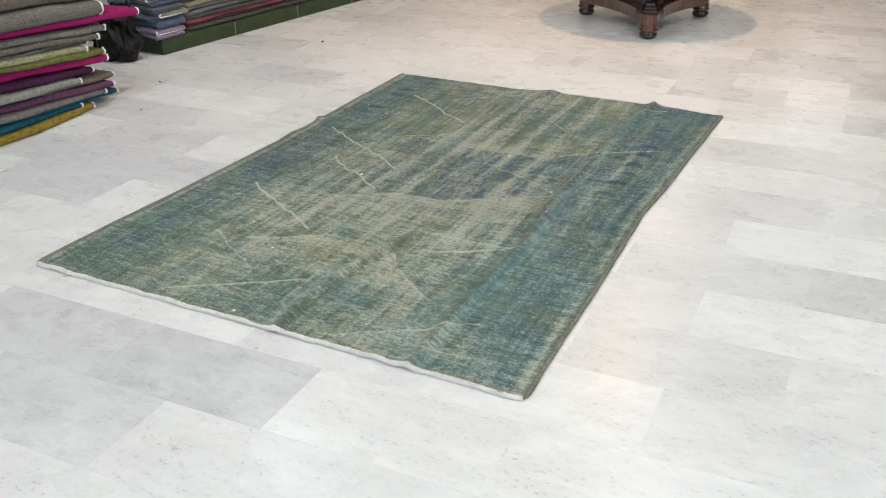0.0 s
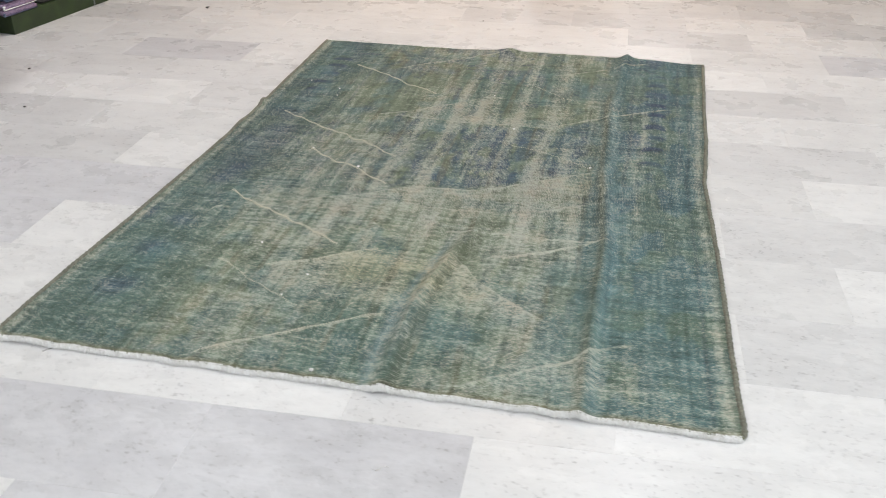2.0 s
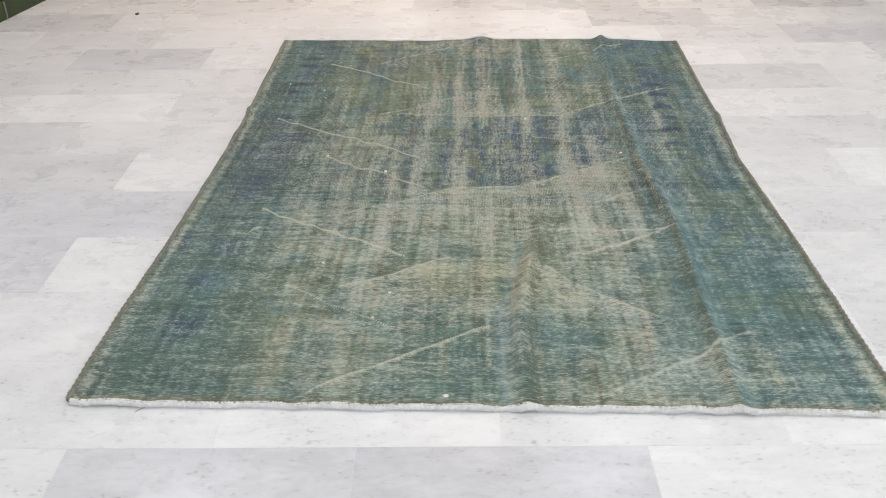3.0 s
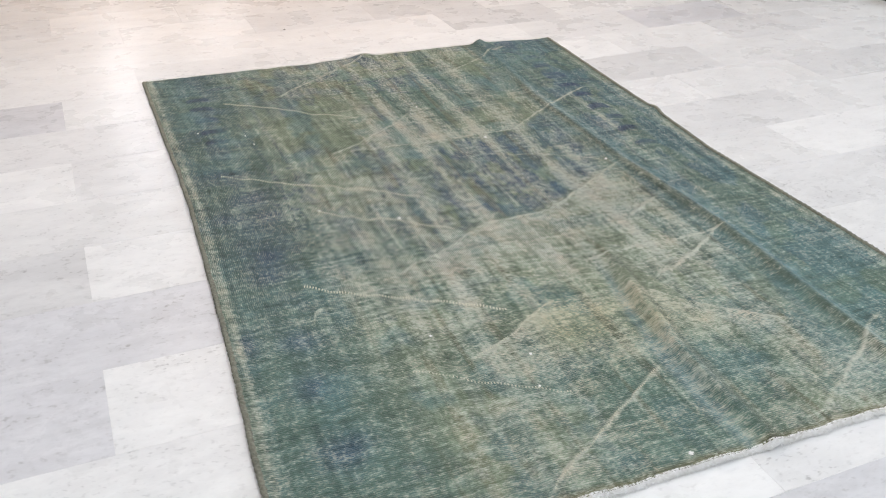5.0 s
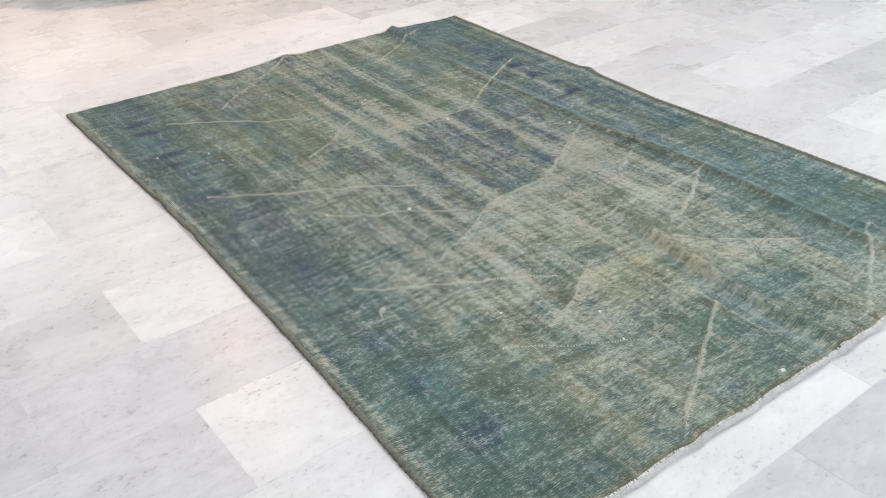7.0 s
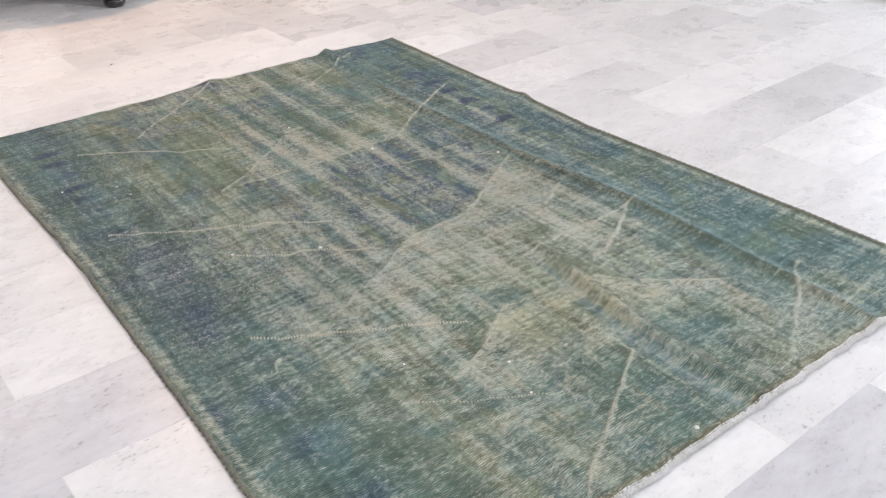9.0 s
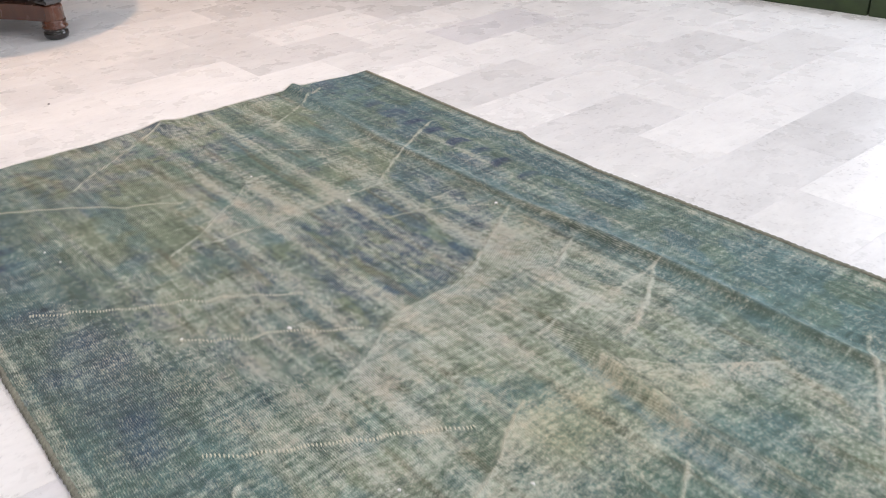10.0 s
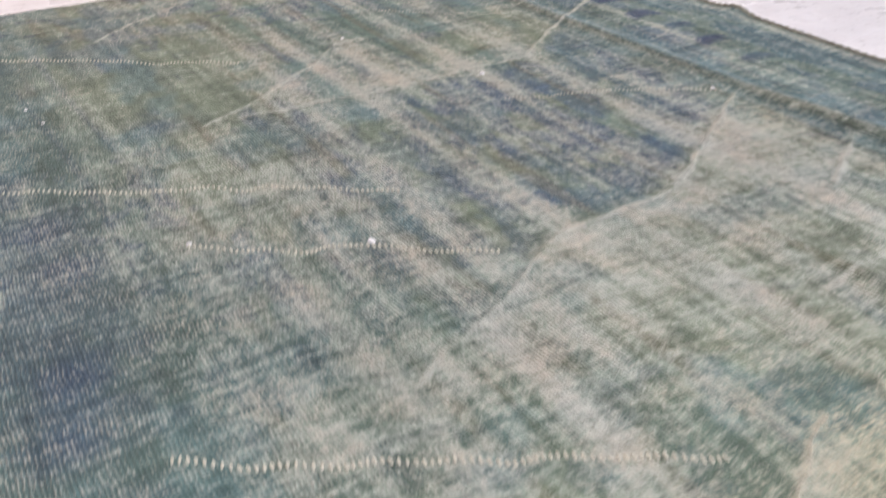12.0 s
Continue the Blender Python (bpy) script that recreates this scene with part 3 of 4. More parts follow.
    wear = wear - 0.015 * smooth_step(0.80, 0.86, u) * smooth_step(0.05, 0.35, v) + 0.05 * (1 - smooth_step(0.10, 0.26, u)) * smooth_step(0.15, 0.3, v) * (1 - smooth_step(0.55, 0.75, v)) + 0.26 * hill(u, 0.984, 0.009) + 0.28 * hill(u, 0.013, 0.006) + 0.05 * (1 - smooth_step(0.0, 0.2, v)) + 0.17 * hill(u, 0.20, 0.08) * hill(v, 0.40, 0.13)
    # Fewer bare flecks deepen the painted shade on one side of the short fold.
    wear = wear - 0.14 * hill(u, short_fold(v) + 0.017, 0.012) * (1 - smooth_step(0.24, 0.34, v))
    wear = np.clip(wear - 0.24 * wear_less - 0.07 * ground * smooth_step(0.45, 0.60, layered_noise(x * 34, y * 16, 31, 3)), 0, 0.95)
    yellow = 1.2 * hill(u, 0.47, 0.10) * hill(v, 0.20, 0.06) + 0.6 * hill(u, 0.77, 0.025) * hill(v, 0.46, 0.06) + 0.6 * hill(u, 0.60, 0.06) * hill(v, 0.18, 0.035) + 0.35 * hill(u, 0.58, 0.14) * hill(v, 0.69, 0.05)
    yellow = np.clip(yellow * (0.25 + 0.5 * mid), 0, 0.6)
    colour = tint(colour, (0.200, 0.190, 0.105), yellow * 0.55)
    colour = tint(colour, (0.250, 0.262, 0.202), smooth_step(0.40, 0.90, wear) * 0.60)
    # Navy and brown threads that show between the streaks.
    colour = tint(colour, (0.050, 0.074, 0.112), field * smooth_step(0.56, 0.70, layered_noise(x * 26, y * 7, 83, 3)) * smooth_step(0.35, 0.6, layered_noise(x * 3, y * 3, 87)) * (0.25 + 0.35 * smooth_step(0.25, 0.5, v)))
    colour = tint(colour, (0.150, 0.118, 0.070), field * smooth_step(0.60, 0.74, layered_noise(x * 40, y * 2.4, 91, 2)) * 0.40)
    colour = tint(colour, (0.090, 0.150, 0.150), smooth_step(0.52, 0.70, layered_noise(x * 10, y * 8, 95, 3)) * 0.5)
    # Guard stripes at both sides.
    for side in (0, 1):
        inner = u if side == 0 else 1 - u
        colour = tint(colour, (0.165, 0.165, 0.115), (1 - smooth_step(0.010, 0.018, inner)) * (0.1 + 0.6 * mid))
        colour = tint(colour, (0.040, 0.056, 0.066), hill(inner, 0.026 if side == 0 else 0.034, 0.004) * (0.2 if side == 0 else 0.45))
    # Scattered dark strokes of the lost ornament, and a brown end.
    marks = smooth_step(0.62, 0.70, layered_noise(x * 19, y * 24, 51, 3)) * smooth_step(0.42, 0.60, layered_noise(x * 3, y * 3, 55))
    colour = tint(colour, (0.046, 0.066, 0.100), marks * (0.2 + 0.3 * smooth_step(0.3, 0.6, v)))
    colour = tint(colour, (0.17, 0.135, 0.075), (1 - smooth_step(0.002, 0.011, v)) * 0.75)
    # Shading painted along the long fold, then the short: brown shaded sides, blue lit ones.
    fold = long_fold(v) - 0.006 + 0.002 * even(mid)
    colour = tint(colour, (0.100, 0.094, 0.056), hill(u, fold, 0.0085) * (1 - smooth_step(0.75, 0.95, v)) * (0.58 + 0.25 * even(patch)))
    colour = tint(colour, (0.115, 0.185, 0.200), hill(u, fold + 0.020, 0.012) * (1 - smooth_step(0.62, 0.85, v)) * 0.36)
    # The short fold: its lit side bluer and shaded side browner in the colour.
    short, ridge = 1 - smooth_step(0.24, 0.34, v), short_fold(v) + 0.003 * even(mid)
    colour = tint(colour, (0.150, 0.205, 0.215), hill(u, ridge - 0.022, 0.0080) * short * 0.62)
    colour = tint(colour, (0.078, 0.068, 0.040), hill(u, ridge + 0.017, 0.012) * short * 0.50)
    return colour * np.array((1.24, 1.42, 1.42)) * (1 + 0.22 * even(mid) + 0.15 * even(thread) + 0.15 * even(weft) + 0.08 * even(stripe) + 0.14 * fleck)[..., None], wear, yellow


def build_rug():
    rug = thing("rug", "worn overdyed teal wool rug with sewn mends, white fringe", "rug")
    nu, nv = 680, 980
    u, v = np.meshgrid(np.linspace(0, 1, nu), np.linspace(0, 1, nv))
    top = rug_point(u, v).reshape(-1, 3)
    loop = [*range(nu), *range(2 * nu - 1, nu * nv, nu), *range(nu * nv - 2, nu * (nv - 1) - 1, -1), *range(nu * (nv - 2), 0, -nu)]
    skirt = top[loop].copy()
    skirt[:, 2] = np.maximum(skirt[:, 2] - 0.007, 0.0006)
    corner = (np.arange(nv - 1)[:, None] * nu + np.arange(nu - 1)).ravel()
    quads = np.stack([corner, corner + 1, corner + nu + 1, corner + nu], 1)
    low = len(top) + np.arange(len(loop))
    ring = np.array(loop)
    sides = np.stack([np.roll(ring, -1), ring, low, np.roll(low, -1)], 1)
    verts, quads = np.concatenate([top, skirt]), np.concatenate([quads, sides])
    me = bpy.data.meshes.new("woven_field")
    me.vertices.add(len(verts))
    me.vertices.foreach_set("co", verts.ravel())
    me.loops.add(quads.size)
    me.loops.foreach_set("vertex_index", quads.ravel())
    me.polygons.add(len(quads))
    me.polygons.foreach_set("loop_start", np.arange(len(quads)) * 4)
    me.update(calc_edges=True)
    me.polygons.foreach_set("use_smooth", np.ones(len(quads), bool))
    colour, wear, yellow = rug_dye_and_shade(u, v)
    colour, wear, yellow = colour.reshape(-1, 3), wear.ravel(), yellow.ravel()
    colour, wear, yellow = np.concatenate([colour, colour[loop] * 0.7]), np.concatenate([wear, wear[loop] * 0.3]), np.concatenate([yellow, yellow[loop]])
    # Also carries the shading painted along the folds.
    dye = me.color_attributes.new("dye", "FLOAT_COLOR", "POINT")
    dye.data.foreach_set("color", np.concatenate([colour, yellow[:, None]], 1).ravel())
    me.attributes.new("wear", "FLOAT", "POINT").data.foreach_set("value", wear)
    flat = np.stack([u * WIDE, v * LONG], -1).reshape(-1, 2)
    flat = np.concatenate([flat, flat[loop]])
    me.uv_layers.new(name="UVMap").data.foreach_set("uv", flat[quads.ravel()].ravel())
    me.materials.append(WOOL)
    new("woven_field", me).parent = rug

    # Corded sides.
    for side in (0.0, 1.0):
        line = rug_point(np.full(420, side), np.linspace(0.0, 1.0, 420), -0.002)
        outward = -1 if side == 0 else 1
        verts, faces = [], []
        for k, p in enumerate(line):
            r = 0.0075 * min(1.0, 0.15 + k / 2.5, 0.15 + (419 - k) / 2.5) * (1 + 0.16 * math.sin(k * 1.9) + 0.12 * noise.noise((k * 0.7, side * 9, 0)))
            for a in range(7):
                t = 2 * math.pi * a / 7
                verts.append((p[0] + outward * 0.001 + r * math.cos(t), p[1], max(0.0008, p[2] + r * math.sin(t))))
        for k in range(len(line) - 1):
            faces += [(7 * k + a, 7 * k + (a + 1) % 7, 7 * k + 7 + (a + 1) % 7, 7 * k + 7 + a) for a in range(7)]
        ob = new("edge_cord", mesh_of("edge_cord", verts, faces, CORD, True))
        ob.parent = rug
        tagged(ob, "olive and tan overcast edge cord")

    # Frayed white ends: a ragged cotton band and loose tufts.
    rand = random.Random(4)
    for end, width, tufts in ((0.0, 0.0112, 5600), (1.0, 0.007, 2200)):
        out, count = -1 if end == 0 else 1, 1500
        us = np.linspace(0.003, 0.997, count)
        line = rug_point(us, np.full(count, end))
        verts, faces = [], []
        for k, p in enumerate(line):
            w = width * max(0.12, 0.52 + 0.80 * noise.noise((k * 0.02, end * 5, 3)) + 0.50 * noise.noise((k * 0.10, end, 7)) + rand.uniform(-0.25, 0.25))
            lift = p[2] - 0.008
            for off, up in ((-0.004, 0.0090), (w * 0.4, 0.0075 if end == 0 else 0.0095), (w, 0.0035 if end == 0 else 0.0080), (w * 1.05, 0.0010)):
                verts.append((p[0], p[1] + out * off, max(0.001, lift * (1 - 0.4 * max(off, 0) / w) + up + rand.uniform(-0.0022, 0.0022))))
        for k in range(count - 1):
            faces += [(4 * k + a, 4 * k + 4 + a, 4 * k + 5 + a, 4 * k + 1 + a) for a in range(3)]
        for _ in range(tufts):
            p = line[rand.randrange(count)]
            x, long = p[0] + rand.uniform(-0.003, 0.003), width * rand.uniform(0.25, 0.85) * (1.7 if rand.random() < 0.08 else 1)
            lean, thick, base = rand.uniform(-0.008, 0.008), rand.uniform(0.0006, 0.0019), len(verts)
            y, z = p[1] + out * width * rand.uniform(0.0, 0.6), max(0.002, p[2] - 0.008 + rand.uniform(0.003, 0.010))
            tip = (x + lean, y + out * long, max(0.001, z - rand.uniform(0.001, 0.008)))
            verts += [(x - thick, y, z), (x + thick, y, z), (x, y, z + 1.6 * thick), tip]
            faces += [(base, base + 1, base + 3), (base + 1, base + 2, base + 3), (base + 2, base, base + 3)]
        ob = new("fringe", mesh_of("fringe", verts, faces, COTTON))
        ob.parent = rug
        tagged(ob, "frayed white cotton end" if end == 0 else "thin pale cut end")

    # Mends: each seam is a row of short stitches that lie across it.
    for line, pitch, bulk in [(line, 0.0080, 0.92 if n < 4 else 0.58) for n, line in enumerate(SEAMS)] + [(CREASES[n], 0.0075, 0.50) for n in (6, 8)]:
        us, vs = [p[0] for p in line], [p[1] for p in line]
        length = math.hypot((us[-1] - us[0]) * WIDE, (vs[-1] - vs[0]) * LONG)
        verts, faces = [], []
        for k in range(int(length / pitch)):
            s = us[0] + (us[-1] - us[0]) * (k + 0.5) / int(length / pitch)
            vv = float(np.interp(s, us, vs)) + 0.0012 * math.sin(k * 0.55)
            half, thick = bulk * rand.uniform(0.0046, 0.0064), bulk * rand.uniform(0.0019, 0.0026)
            tilt = rand.uniform(-0.2, 0.2) + 0.25
            p = rug_point(np.array([s]), np.array([vv]))[0]
            base = len(verts)
            for f, r in ((-1, 0.35), (-0.5, 1.0), (0.5, 1.0), (1, 0.35)):
                cx, cy = p[0] + tilt * half * f, p[1] + half * f
                for a in range(5):
                    t = 2 * math.pi * a / 5
                    verts.append((cx + thick * r * math.cos(t), cy, p[2] + 0.0006 + thick * r * math.sin(t)))
            for ring_at in range(3):
                b = base + 5 * ring_at
                faces += [(b + a, b + (a + 1) % 5, b + 5 + (a + 1) % 5, b + 5 + a) for a in range(5)]
            faces += [tuple(base + a for a in (4, 3, 2, 1, 0)), tuple(base + 15 + a for a in range(5))]
        ob = new("stitch_seam", mesh_of("stitch_seam", verts, faces, TWINE, True))
        ob.parent = rug
        tagged(ob, "row of cream hand stitches")
    return rug


build_rug()


def lint(u, v, size, seed, mat=COTTON, name="lint_fleck", label="tiny white lint fleck on the rug"):
    bm = bmesh.new()
    bmesh.ops.create_icosphere(bm, subdivisions=2, radius=size)
    for vert in bm.verts:
        vert.co *= 1 + 0.5 * noise.noise(vert.co / size * 1.3 + Vector((seed, 0, 0)))
        vert.co.z *= 0.5
    p = rug_point(np.array([u]), np.array([v]))[0]
    tagged(part(name, bm, mat, None, "", True, pose(p[0], p[1], p[2] + 0.3 * size, 0, 0, seed * 40)), label, "lint", "lint on the rug")


for n, (u, v, size) in enumerate([(0.326, 0.449, 0.0058), (0.596, 0.627, 0.0052), (0.370, 0.172, 0.0038), (0.458, 0.012, 0.0060), (0.260, 0.226, 0.0036), (0.206, 0.499, 0.0042), (0.354, 0.128, 0.0030), (0.779, 0.513, 0.0048), (0.522, 0.762, 0.0036), (0.064, 0.770, 0.0036), (0.149, 0.741, 0.0034), (0.156, 0.710, 0.0032)]):
    lint(u, v, size, n)

# ---- the table ----
TABLE = Vector((1.296, 4.443, 0))
FOOT_TURNS = [math.atan2(-0.453, 0.134) + k * 2 * math.pi / 3 for k in range(3)]


def build_table():
    table = thing("pedestal_table", "round pedestal table with polished brown tripod base and black bun feet", "table", at=Matrix.Translation(TABLE))
    outline = []
    for k, a in enumerate(FOOT_TURNS):
        b = FOOT_TURNS[(k + 1) % 3]
        tip, nxt = Vector((math.cos(a), math.sin(a))), Vector((math.cos(b), math.sin(b)))
        side = Vector((-tip.y, tip.x))
        for s in range(9):
            t = math.pi * (s / 8 - 0.5)
            outline.append(tuple(tip * (0.48 + 0.055 * math.cos(t)) + side * 0.055 * math.sin(t)))
        start, stop = tip * 0.48 + side * 0.055, nxt * 0.48 - Vector((-nxt.y, nxt.x)) * 0.055
        inward = (tip + nxt).normalized() * 0.145
        for s in range(1, 12):
            t = s / 12
            outline.append(tuple(start * (1 - t) ** 2 + inward * 2 * t * (1 - t) + stop * t * t))
    part("plinth", prism(outline, 0.092, 0.168, 0.012), WALNUT, table, "polished brown plinth with hollowed sides")
    part("plinth_cap", prism([(x * 0.74, y * 0.74) for x, y in outline], 0.168, 0.198, 0.01), EBONY, table, "glossy black stepped cap")
    for a in FOOT_TURNS:
        m = pose(0.48 * math.cos(a), 0.48 * math.sin(a), 0, 0, 0, math.degrees(a))
        foot = part("foot", turned([(0.050, 0.048), (0.062, 0.056), (0.063, 0.064), (0.055, 0.070), (0.056, 0.080), (0.058, 0.094)]), WALNUT, table, "turned brown foot", True, m)
        part("bun", turned([(0.040, 0.0), (0.054, 0.008), (0.060, 0.024), (0.057, 0.038), (0.048, 0.046), (0.052, 0.050)]), EBONY, foot, "black bun", True)
        block = bmesh.new()
        for x0, x1, y, z0, z1 in ((-0.085, 0.035, 0.047, 0.170, 0.191), (-0.085, 0.022, 0.040, 0.191, 0.209), (-0.085, 0.008, 0.032, 0.209, 0.233)):
            bmesh.ops.create_cube(block, size=1.0, matrix=Matrix.LocRotScale(((x0 + x1) / 2, 0, (z0 + z1) / 2), None, (x1 - x0, 2 * y, z1 - z0)))
        bmesh.ops.bevel(block, geom=block.edges, offset=0.004, segments=2, affect="EDGES")
        part("step_block", block, EBONY, table, "glossy black stepped block", m=m)
    column = bmesh.new()
    rings = []
    for r, z in ((0.20, 0.198), (0.20, 0.23), (0.15, 0.30), (0.12, 0.34), (0.10, 0.55), (0.13, 0.64), (0.22, 0.715)):
        rings.append([column.verts.new((r * math.cos(2 * math.pi * k / 8 + 0.4), r * math.sin(2 * math.pi * k / 8 + 0.4), z)) for k in range(8)])
    for a, b in zip(rings, rings[1:]):
        for k in range(8):
            column.faces.new((a[k], a[(k + 1) % 8], b[(k + 1) % 8], b[k]))
    column.faces.new(rings[0])
    column.faces.new(rings[-1])
    part("column", column, EBONY, table, "black eight-sided column")
    part("tabletop", turned([(0.53, 0.715), (0.56, 0.72), (0.57, 0.735), (0.57, 0.75), (0.555, 0.76)], 64), WALNUT, table)


build_table()

# ---- stacked rugs ----
CLOTHS = {
    "mustard": carpet_cloth("mustard_wool", (0.30, 0.21, 0.035), (0.08, 0.06, 0.02)),
    "teal": carpet_cloth("petrol_wool", (0.010, 0.085, 0.13), (0.006, 0.03, 0.05)),
    "grey": carpet_cloth("grey_wool", (0.20, 0.19, 0.18), (0.10, 0.10, 0.10)),
    "mauve": carpet_cloth("mauve_wool", (0.13, 0.055, 0.11), (0.05, 0.02, 0.045)),
    "taupe": carpet_cloth("taupe_wool", (0.17, 0.145, 0.12), (0.07, 0.06, 0.05)),
    "pale": carpet_cloth("pale_grey_wool", (0.29, 0.30, 0.27), (0.12, 0.13, 0.12)),
    "purple": carpet_cloth("purple_wool", (0.075, 0.022, 0.065), (0.03, 0.01, 0.03)),
    "magenta": carpet_cloth("magenta_wool", (0.37, 0.014, 0.13), (0.15, 0.012, 0.08)),
    "olive": carpet_cloth("olive_wool", (0.155, 0.16, 0.05), (0.06, 0.065, 0.02)),
    "cream": carpet_cloth("cream_green_wool", (0.42, 0.40, 0.24), (0.16, 0.17, 0.09)),
    "slate": carpet_cloth("slate_wool", (0.15, 0.16, 0.17), (0.07, 0.075, 0.08)),
    "charcoal": carpet_cloth("charcoal_wool", (0.085, 0.08, 0.075), (0.03, 0.03, 0.03)),
    "rose": carpet_cloth("rose_wool", (0.34, 0.085, 0.11), (0.13, 0.05, 0.06)),
    "beige": carpet_cloth("beige_wool", (0.27, 0.23, 0.16), (0.12, 0.10, 0.07)),
    "denim": carpet_cloth("denim_blue_wool", (0.17, 0.21, 0.31), (0.07, 0.09, 0.15)),
    "stone": carpet_cloth("stone_grey_wool", (0.185, 0.175, 0.155), (0.07, 0.066, 0.06), 40.0),
    "lilac": carpet_cloth("lilac_wool", (0.33, 0.25, 0.36), (0.16, 0.12, 0.2)),
}


def folded_rug(tone, words, y0, y1, low0, high0, low1, high1, front, depth, seed, group, turn=None, wave=0.026, rim=COTTON, ripple=1.0):
    """A rug folded flat: its rounded fold looks to +x and runs along y, from y0 to y1; low and high are its underside and top at both ends."""
    rug = thing("folded_rug", words, "folded rug", group, turn)
    steps, round_steps = max(14, int((y1 - y0) / 0.045)), 20
    verts, faces = [], []
    for k in range(steps + 1):
        t = k / steps
        y = y0 + (y1 - y0) * t
        lo, hi = low0 + (low1 - low0) * t, high0 + (high1 - high0) * t
        fx = front + wave * noise.noise((y * 2.3, seed, 0.5)) + 0.4 * wave * noise.noise((y * 9, seed, 4.5))
        sag = (0.010 * noise.noise((y * 2.6, 5.0, 9)) + 0.005 * noise.noise((y * 5.0, seed, 9))) * min(1.0, lo / 0.05) * ripple
        end = 1 - 0.22 * max(0.0, (y - y1 + 0.014) / 0.014)
        for a in range(round_steps):
            c, s = math.cos(2 * math.pi * a / round_steps), math.sin(2 * math.pi * a / round_steps)
            half = (hi - lo) / 2 * 0.98 * end
            x = fx - half - (depth - 2 * half) * (0 if c > 0 else 1) + half * (c if abs(c) > 0.01 else 0) * 1.0
            verts.append((x, y + 0.004 * noise.noise((a * 0.7, seed, 2)), (lo + hi) / 2 + half * math.copysign(abs(s) ** 0.8, s) + sag))
    for k in range(steps):
        b = round_steps * k
        faces += [(b + a, b + round_steps + a, b + round_steps + (a + 1) % round_steps, b + (a + 1) % round_steps) for a in range(round_steps)]
    faces += [tuple(range(round_steps)), tuple(range(round_steps * steps + round_steps - 1, round_steps * steps - 1, -1))]
    body = new("folded_cloth", mesh_of("folded_cloth", verts, faces, CLOTHS[tone], True))
    body.parent = rug
    # The pale bound end, a fuzzy roll round the fold's end.
    ends = verts[round_steps * steps:]
    ring_verts, ring_faces = [], []
    middle = Vector((sum(p[0] for p in ends) / len(ends), sum(p[1] for p in ends) / len(ends), sum(p[2] for p in ends) / len(ends)))
    picked = [ends[a % round_steps] for a in range(-5, 6)]
    for n, p in enumerate(picked):
        for a in range(6):
            t = 2 * math.pi * a / 6
            r = 0.0058 * (1 + 1.1 * noise.noise((n * 1.7, a * 1.3, seed)))
            out = Vector((p[0] - front + 0.03, 0, p[2] - middle.z)).normalized()
            ring_verts.append((p[0] + out.x * r * math.cos(t), p[1] + r * math.sin(t) + 0.002, p[2] + out.z * r * math.cos(t)))
    for n in range(len(picked) - 1):
        ring_faces += [(6 * n + a, 6 * n + (a + 1) % 6, 6 * n + 6 + (a + 1) % 6, 6 * n + 6 + a) for a in range(6)]
    ob = new("bound_end", mesh_of("bound_end", ring_verts, ring_faces, rim, True))
    ob.parent = rug
    tagged(ob, "frayed pale end of the rug")
    return rug


PILE = [
    ("mustard", "folded mustard yellow patterned rug at the foot of a stack", 1.30, 0.002, 0.050, 0.002, 0.038),
    ("teal", "folded petrol blue rug in a stack", 1.21, 0.051, 0.098, 0.036, 0.062),
    ("teal", "folded petrol blue rug, its long end sticking out of a stack", 1.49, 0.099, 0.104, 0.036, 0.066),
    ("grey", "folded pale grey patterned rug in a stack", 1.39, 0.105, 0.142, 0.062, 0.094),
    ("mauve", "folded mauve patterned rug in a stack", 1.43, 0.143, 0.190, 0.092, 0.128),
    ("taupe", "folded taupe rug, its end sticking out of a stack", 1.48, 0.191, 0.204, 0.126, 0.160),
    ("pale", "folded pale grey green rug in a stack", 1.22, 0.205, 0.245, 0.160, 0.194),
    ("purple", "folded dark purple rug in a stack", 1.34, 0.246, 0.290, 0.188, 0.222),
    ("magenta", "folded bright magenta rug in a stack", 1.45, 0.291, 0.345, 0.221, 0.264),
    ("olive", "folded olive green rug in a stack", 1.42, 0.346, 0.366, 0.266, 0.302),
    ("cream", "folded cream and green patterned rug in a stack", 1.31, 0.367, 0.405, 0.303, 0.341),
    ("slate", "thin folded slate grey rug in a stack", 1.35, 0.406, 0.425, 0.338, 0.358),
    ("taupe", "folded grey mauve patterned rug in a stack", 1.41, 0.426, 0.450, 0.353, 0.384),
    ("grey", "folded grey rug in a stack", 1.47, 0.451, 0.476, 0.380, 0.414),
    ("magenta", "folded bright magenta rug, its end sticking out of a stack", 1.73, 0.477, 0.516, 0.412, 0.458),
    ("stone", "thick folded dark grey rug on a stack", 1.46, 0.517, 0.612, 0.462, 0.545),
    ("taupe", "folded olive grey rug on top of a stack", 1.55, 0.613, 0.690, 0.543, 0.612),
]
for n, (tone, words, y1, a, b, c, d) in enumerate(PILE):
    folded_rug(tone, words, -0.2, y1, a + (a - c) * 0.9 * (n > 0), b + (b - d) * 0.9 * (n > 0), c, d, -0.875 - 0.03 * ((n * 7) % 3 - 1) * (n > 0) * 0.6, 0.62, n * 3.7 + 1, "stack of folded rugs", None, 0.034)

